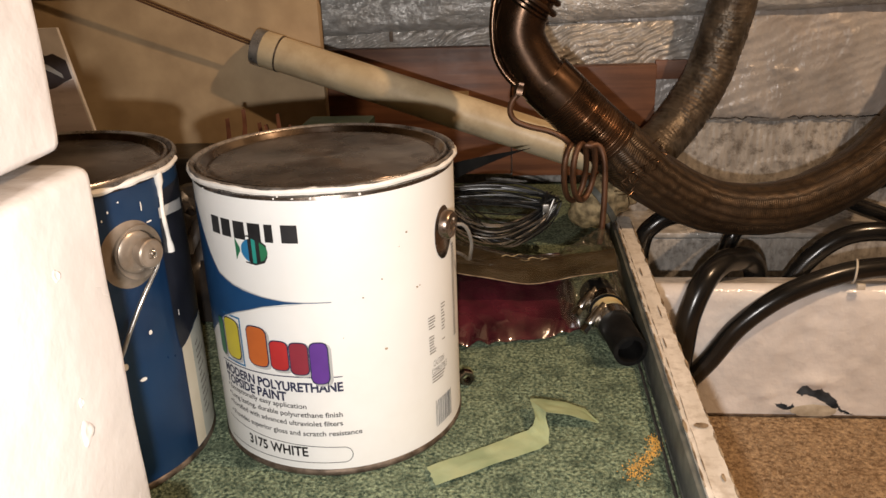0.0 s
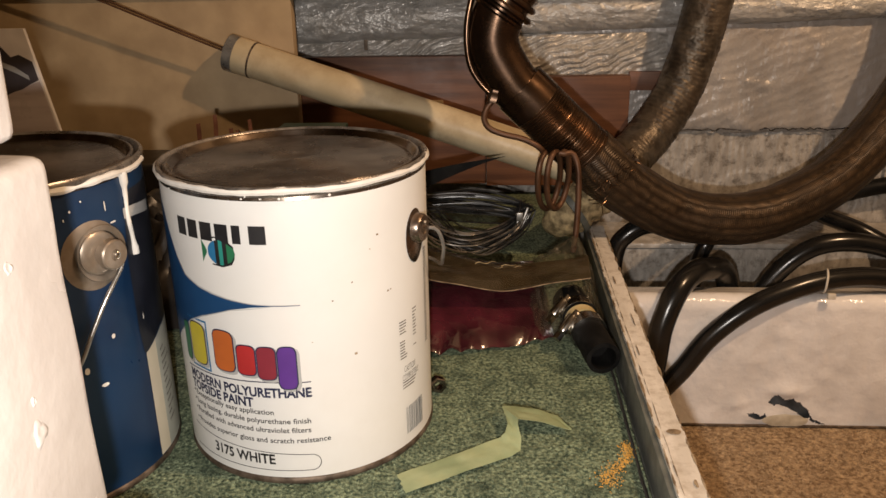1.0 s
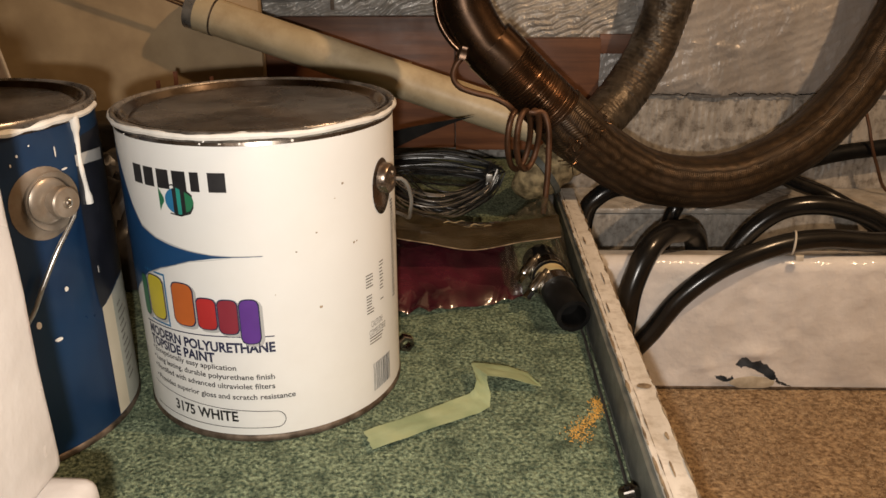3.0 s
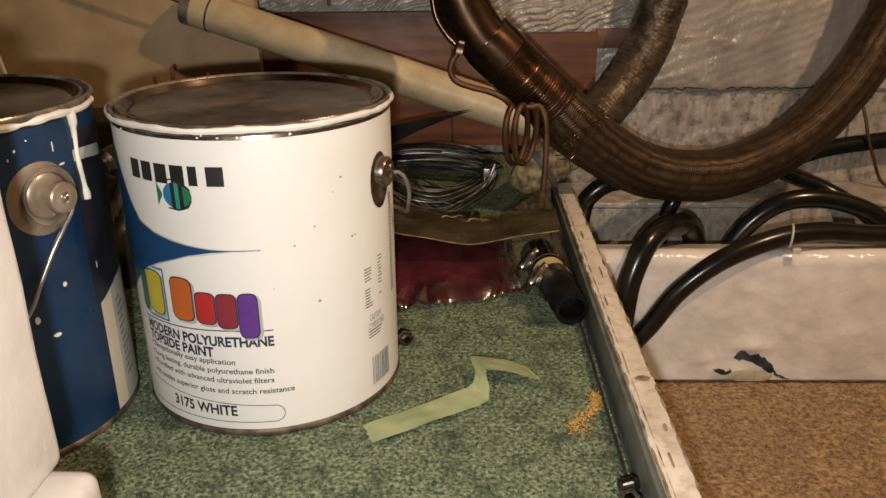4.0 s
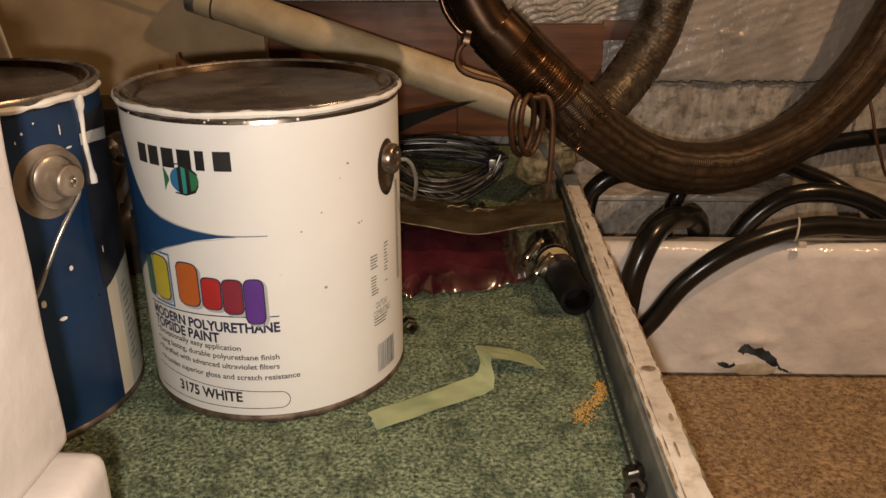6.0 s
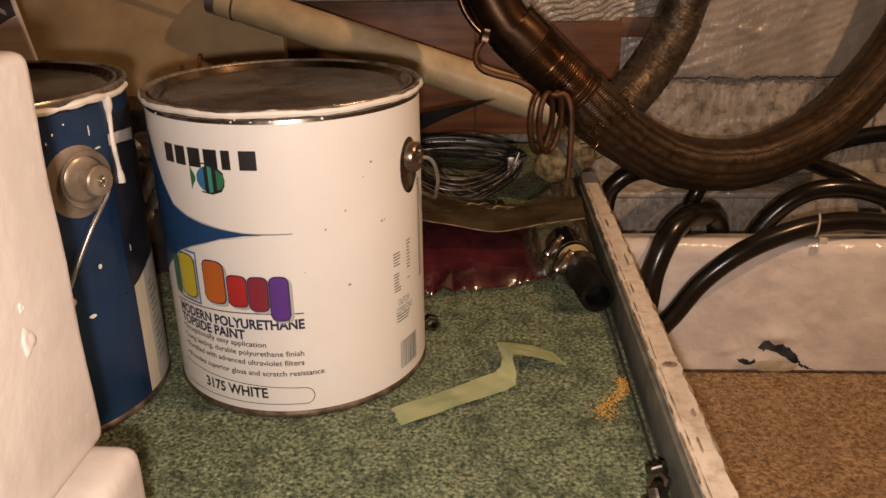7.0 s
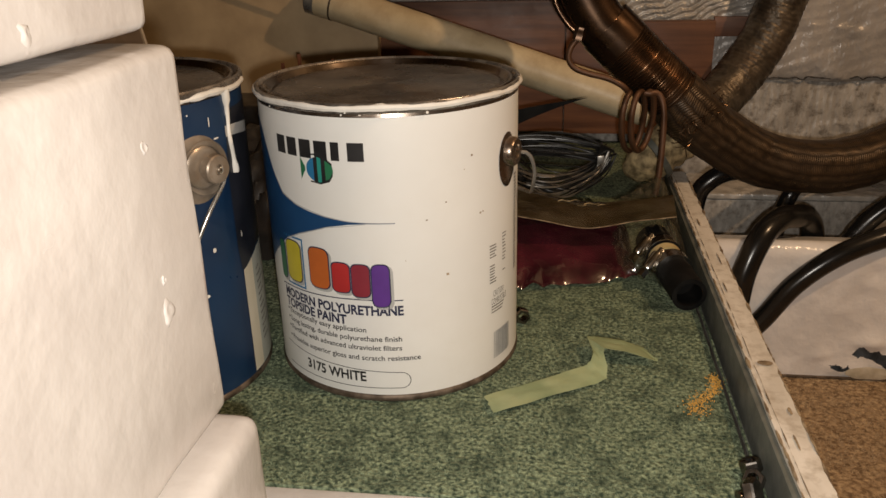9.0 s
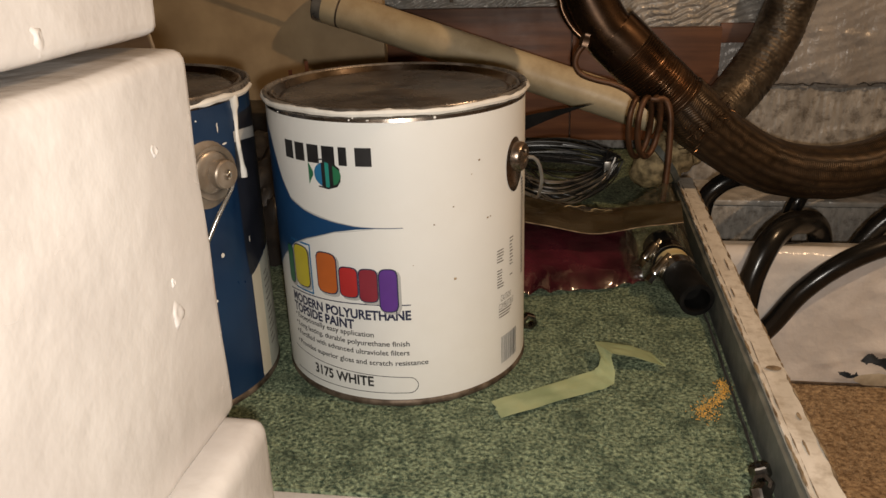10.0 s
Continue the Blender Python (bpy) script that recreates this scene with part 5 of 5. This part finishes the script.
# ---- small things on the carpet ----
TAPE = [(0.0705, -0.0840, 0.0030, 0.0195, -68, 0.0), (0.086, -0.0740, 0.0032, 0.0200, -69, 0.0), (0.106, -0.0605, 0.0030, 0.0200, -72, 0.0), (0.1255, -0.0485, 0.0034, 0.0195, -75, -0.001), (0.1345, -0.0430, 0.0040, 0.0170, -66, -0.002),
        (0.1390, -0.0390, 0.0048, 0.0155, -50, -0.003), (0.1402, -0.0305, 0.0080, 0.0140, -50, -0.002), (0.1385, -0.0200, 0.0100, 0.0150, -58, 0.001), (0.1376, -0.0130, 0.0110, 0.0255, -66, 0.002), (0.1425, -0.0125, 0.0110, 0.0235, -84, 0.002),
        (0.158, -0.0135, 0.0090, 0.0190, -87, 0.001), (0.1705, -0.0135, 0.0050, 0.0180, -90, 0.001), (0.1785, -0.0215, 0.0036, 0.0020, -90, 0.0)]


def tape(u, v):
    """The strip's middle line, with its width, the bearing of its cross edge and how far that edge dips."""
    x = u * (len(TAPE) - 1)
    i = min(int(x), len(TAPE) - 2)
    f = x - i
    cx, cy, cz, w, turn, dip = (p + (q - p) * f for p, q in zip(TAPE[i], TAPE[i + 1]))
    a, k = radians(turn), v - 0.5
    jag = 0.0018 * noise.noise(Vector((v * 9, 0, 0))) if u < 0.01 else 0.0003 * noise.noise(Vector((u * 60, v * 2, 3)))
    return Vector((cx + math.cos(a) * w * k + jag, cy + math.sin(a) * w * k, cz + dip * k * 2 + 0.0007 * noise.noise(Vector((u * 14, v * 4, 0)))))


solid("masking_tape", sheet(tape, 96, 8, 0.00012), M["tape"], "torn twisted strip of pale green masking tape", "tape")

random.seed(21)
crumbs = bmesh.new()
for k in range(700):
    t = random.random()
    x, y = 0.2125 - 0.0145 * t + 0.004 * math.sin(6 * t), -0.034 - 0.044 * t
    x += random.gauss(0, 0.0023 + 0.0012 * (t > 0.5))
    y += random.gauss(0, 0.003)
    r = random.uniform(0.0002, 0.0005)
    m = Matrix.Translation((x, y, 0.0004 + r * 0.4)) @ Euler((random.random() * 6, random.random() * 6, 0)).to_matrix().to_4x4()
    bmesh.ops.create_icosphere(crumbs, subdivisions=1, radius=r, matrix=m)
solid("orange_crumbs", crumbs, M["orange"], "smear of dry orange crumbs on the carpet", "crumbs", kind="stuff")


def nut(at, axis, r=0.0075, h=0.007, label="shiny steel hex nut on the carpet"):
    n = thing("hex_nut", label, "nut", "loose fasteners", at=at)
    part("nut_body", lathe([(r * 0.55, -h / 2), (r * 0.9, -h / 2), (r, -h / 2 + 0.001), (r, h / 2 - 0.001), (r * 0.9, h / 2), (r * 0.55, h / 2), (r * 0.55, -h / 2)], at, axis, 6), M["dark_steel"], n, smooth=False)
    part("thread", lathe([(r * 0.56, -h / 2 + 0.0005), (r * 0.5, -h / 4), (r * 0.56, 0), (r * 0.5, h / 4), (r * 0.56, h / 2 - 0.0005)], at, axis, 18), M["tin"], n, "threaded bore")
    return n


nut((0.0850, 0.033, 0.0062), (0.3, -0.9, 0.15), 0.0062, 0.009, "small dark steel nut beside the can")
nut((0.2145, -0.1465, 0.0058), (-0.35, -0.55, 0.75), 0.0060, 0.007, "oily steel nut at the carpet edge")
nut((0.2155, -0.1345, 0.0058), (-0.3, 0.3, 0.9), 0.0058, 0.007, "oily steel nut at the carpet edge")
bolt = thing("hex_bolt", "oily steel bolt lying at the carpet edge", "bolt", "loose fasteners", at=(0.211, -0.158, 0.006))
part("bolt_head", lathe([(0, -0.003), (0.0068, -0.003), (0.0074, -0.002), (0.0074, 0.002), (0.0066, 0.0032), (0, 0.0034)], (0.2115, -0.1575, 0.0068), (0.8, -0.35, 0.5), 6), M["dark_steel"], bolt, smooth=False)
part("shank", tube([(0.2115, -0.1575, 0.0068), (0.208, -0.1585, 0.0050), (0.2045, -0.1600, 0.0042)], 0.0034, 14, 0.0008, lambda s, a: 1 + 0.06 * math.sin(s / 0.0013 * 6.283)), M["dark_steel"], bolt, "threaded shank")

# fibres standing on both carpets
random.seed(33)


def fibres(count, region, z, size, mat, name, label):
    verts, faces = [], []
    for k in range(count):
        x, y = region()
        a, t = random.random() * 6.283, random.uniform(0.3, 1.2)
        l, w = size * random.uniform(0.5, 1.2), size * 0.16
        dx, dy = math.cos(a), math.sin(a)
        i = len(verts)
        verts += [(x - dy * w, y + dx * w, z), (x + dy * w, y - dx * w, z), (x + dx * l * math.sin(t), y + dy * l * math.sin(t), z + l * math.cos(t) * 0.6)]
        faces.append((i, i + 1, i + 2))
    me = bpy.data.meshes.new(name)
    me.from_pydata(verts, [], faces)
    me.materials.append(mat)
    tagged(new(name, me), label, "fibres", kind="stuff")


FIBRE = material("carpet_fibre", (0.030, 0.056, 0.034), (0.33, 0.40, 0.25), 400, 0.8, bump=0, second=(0.026, 0.044, 0.026), second_scale=46, second_amount=0.9, contrast=(0.36, 0.69))
TAN_FIBRE = material("tan_fibre", (0.22, 0.15, 0.085), (0.56, 0.42, 0.27), 300, 0.9, bump=0, contrast=(0.38, 0.62))
fibres(70000, lambda: (random.uniform(-0.1, SHELF_X1 - 0.002), random.uniform(SHELF_Y0 + 0.002, 0.14)), -0.0004, 0.0021, FIBRE, "carpet_fibres", "short green felt fibres of the carpet")
fibres(50000, lambda: (random.uniform(0.25, 0.62), random.uniform(-0.16, 0.277)), LOW, 0.0030, TAN_FIBRE, "floor_fibres", "short tan carpet fibres")
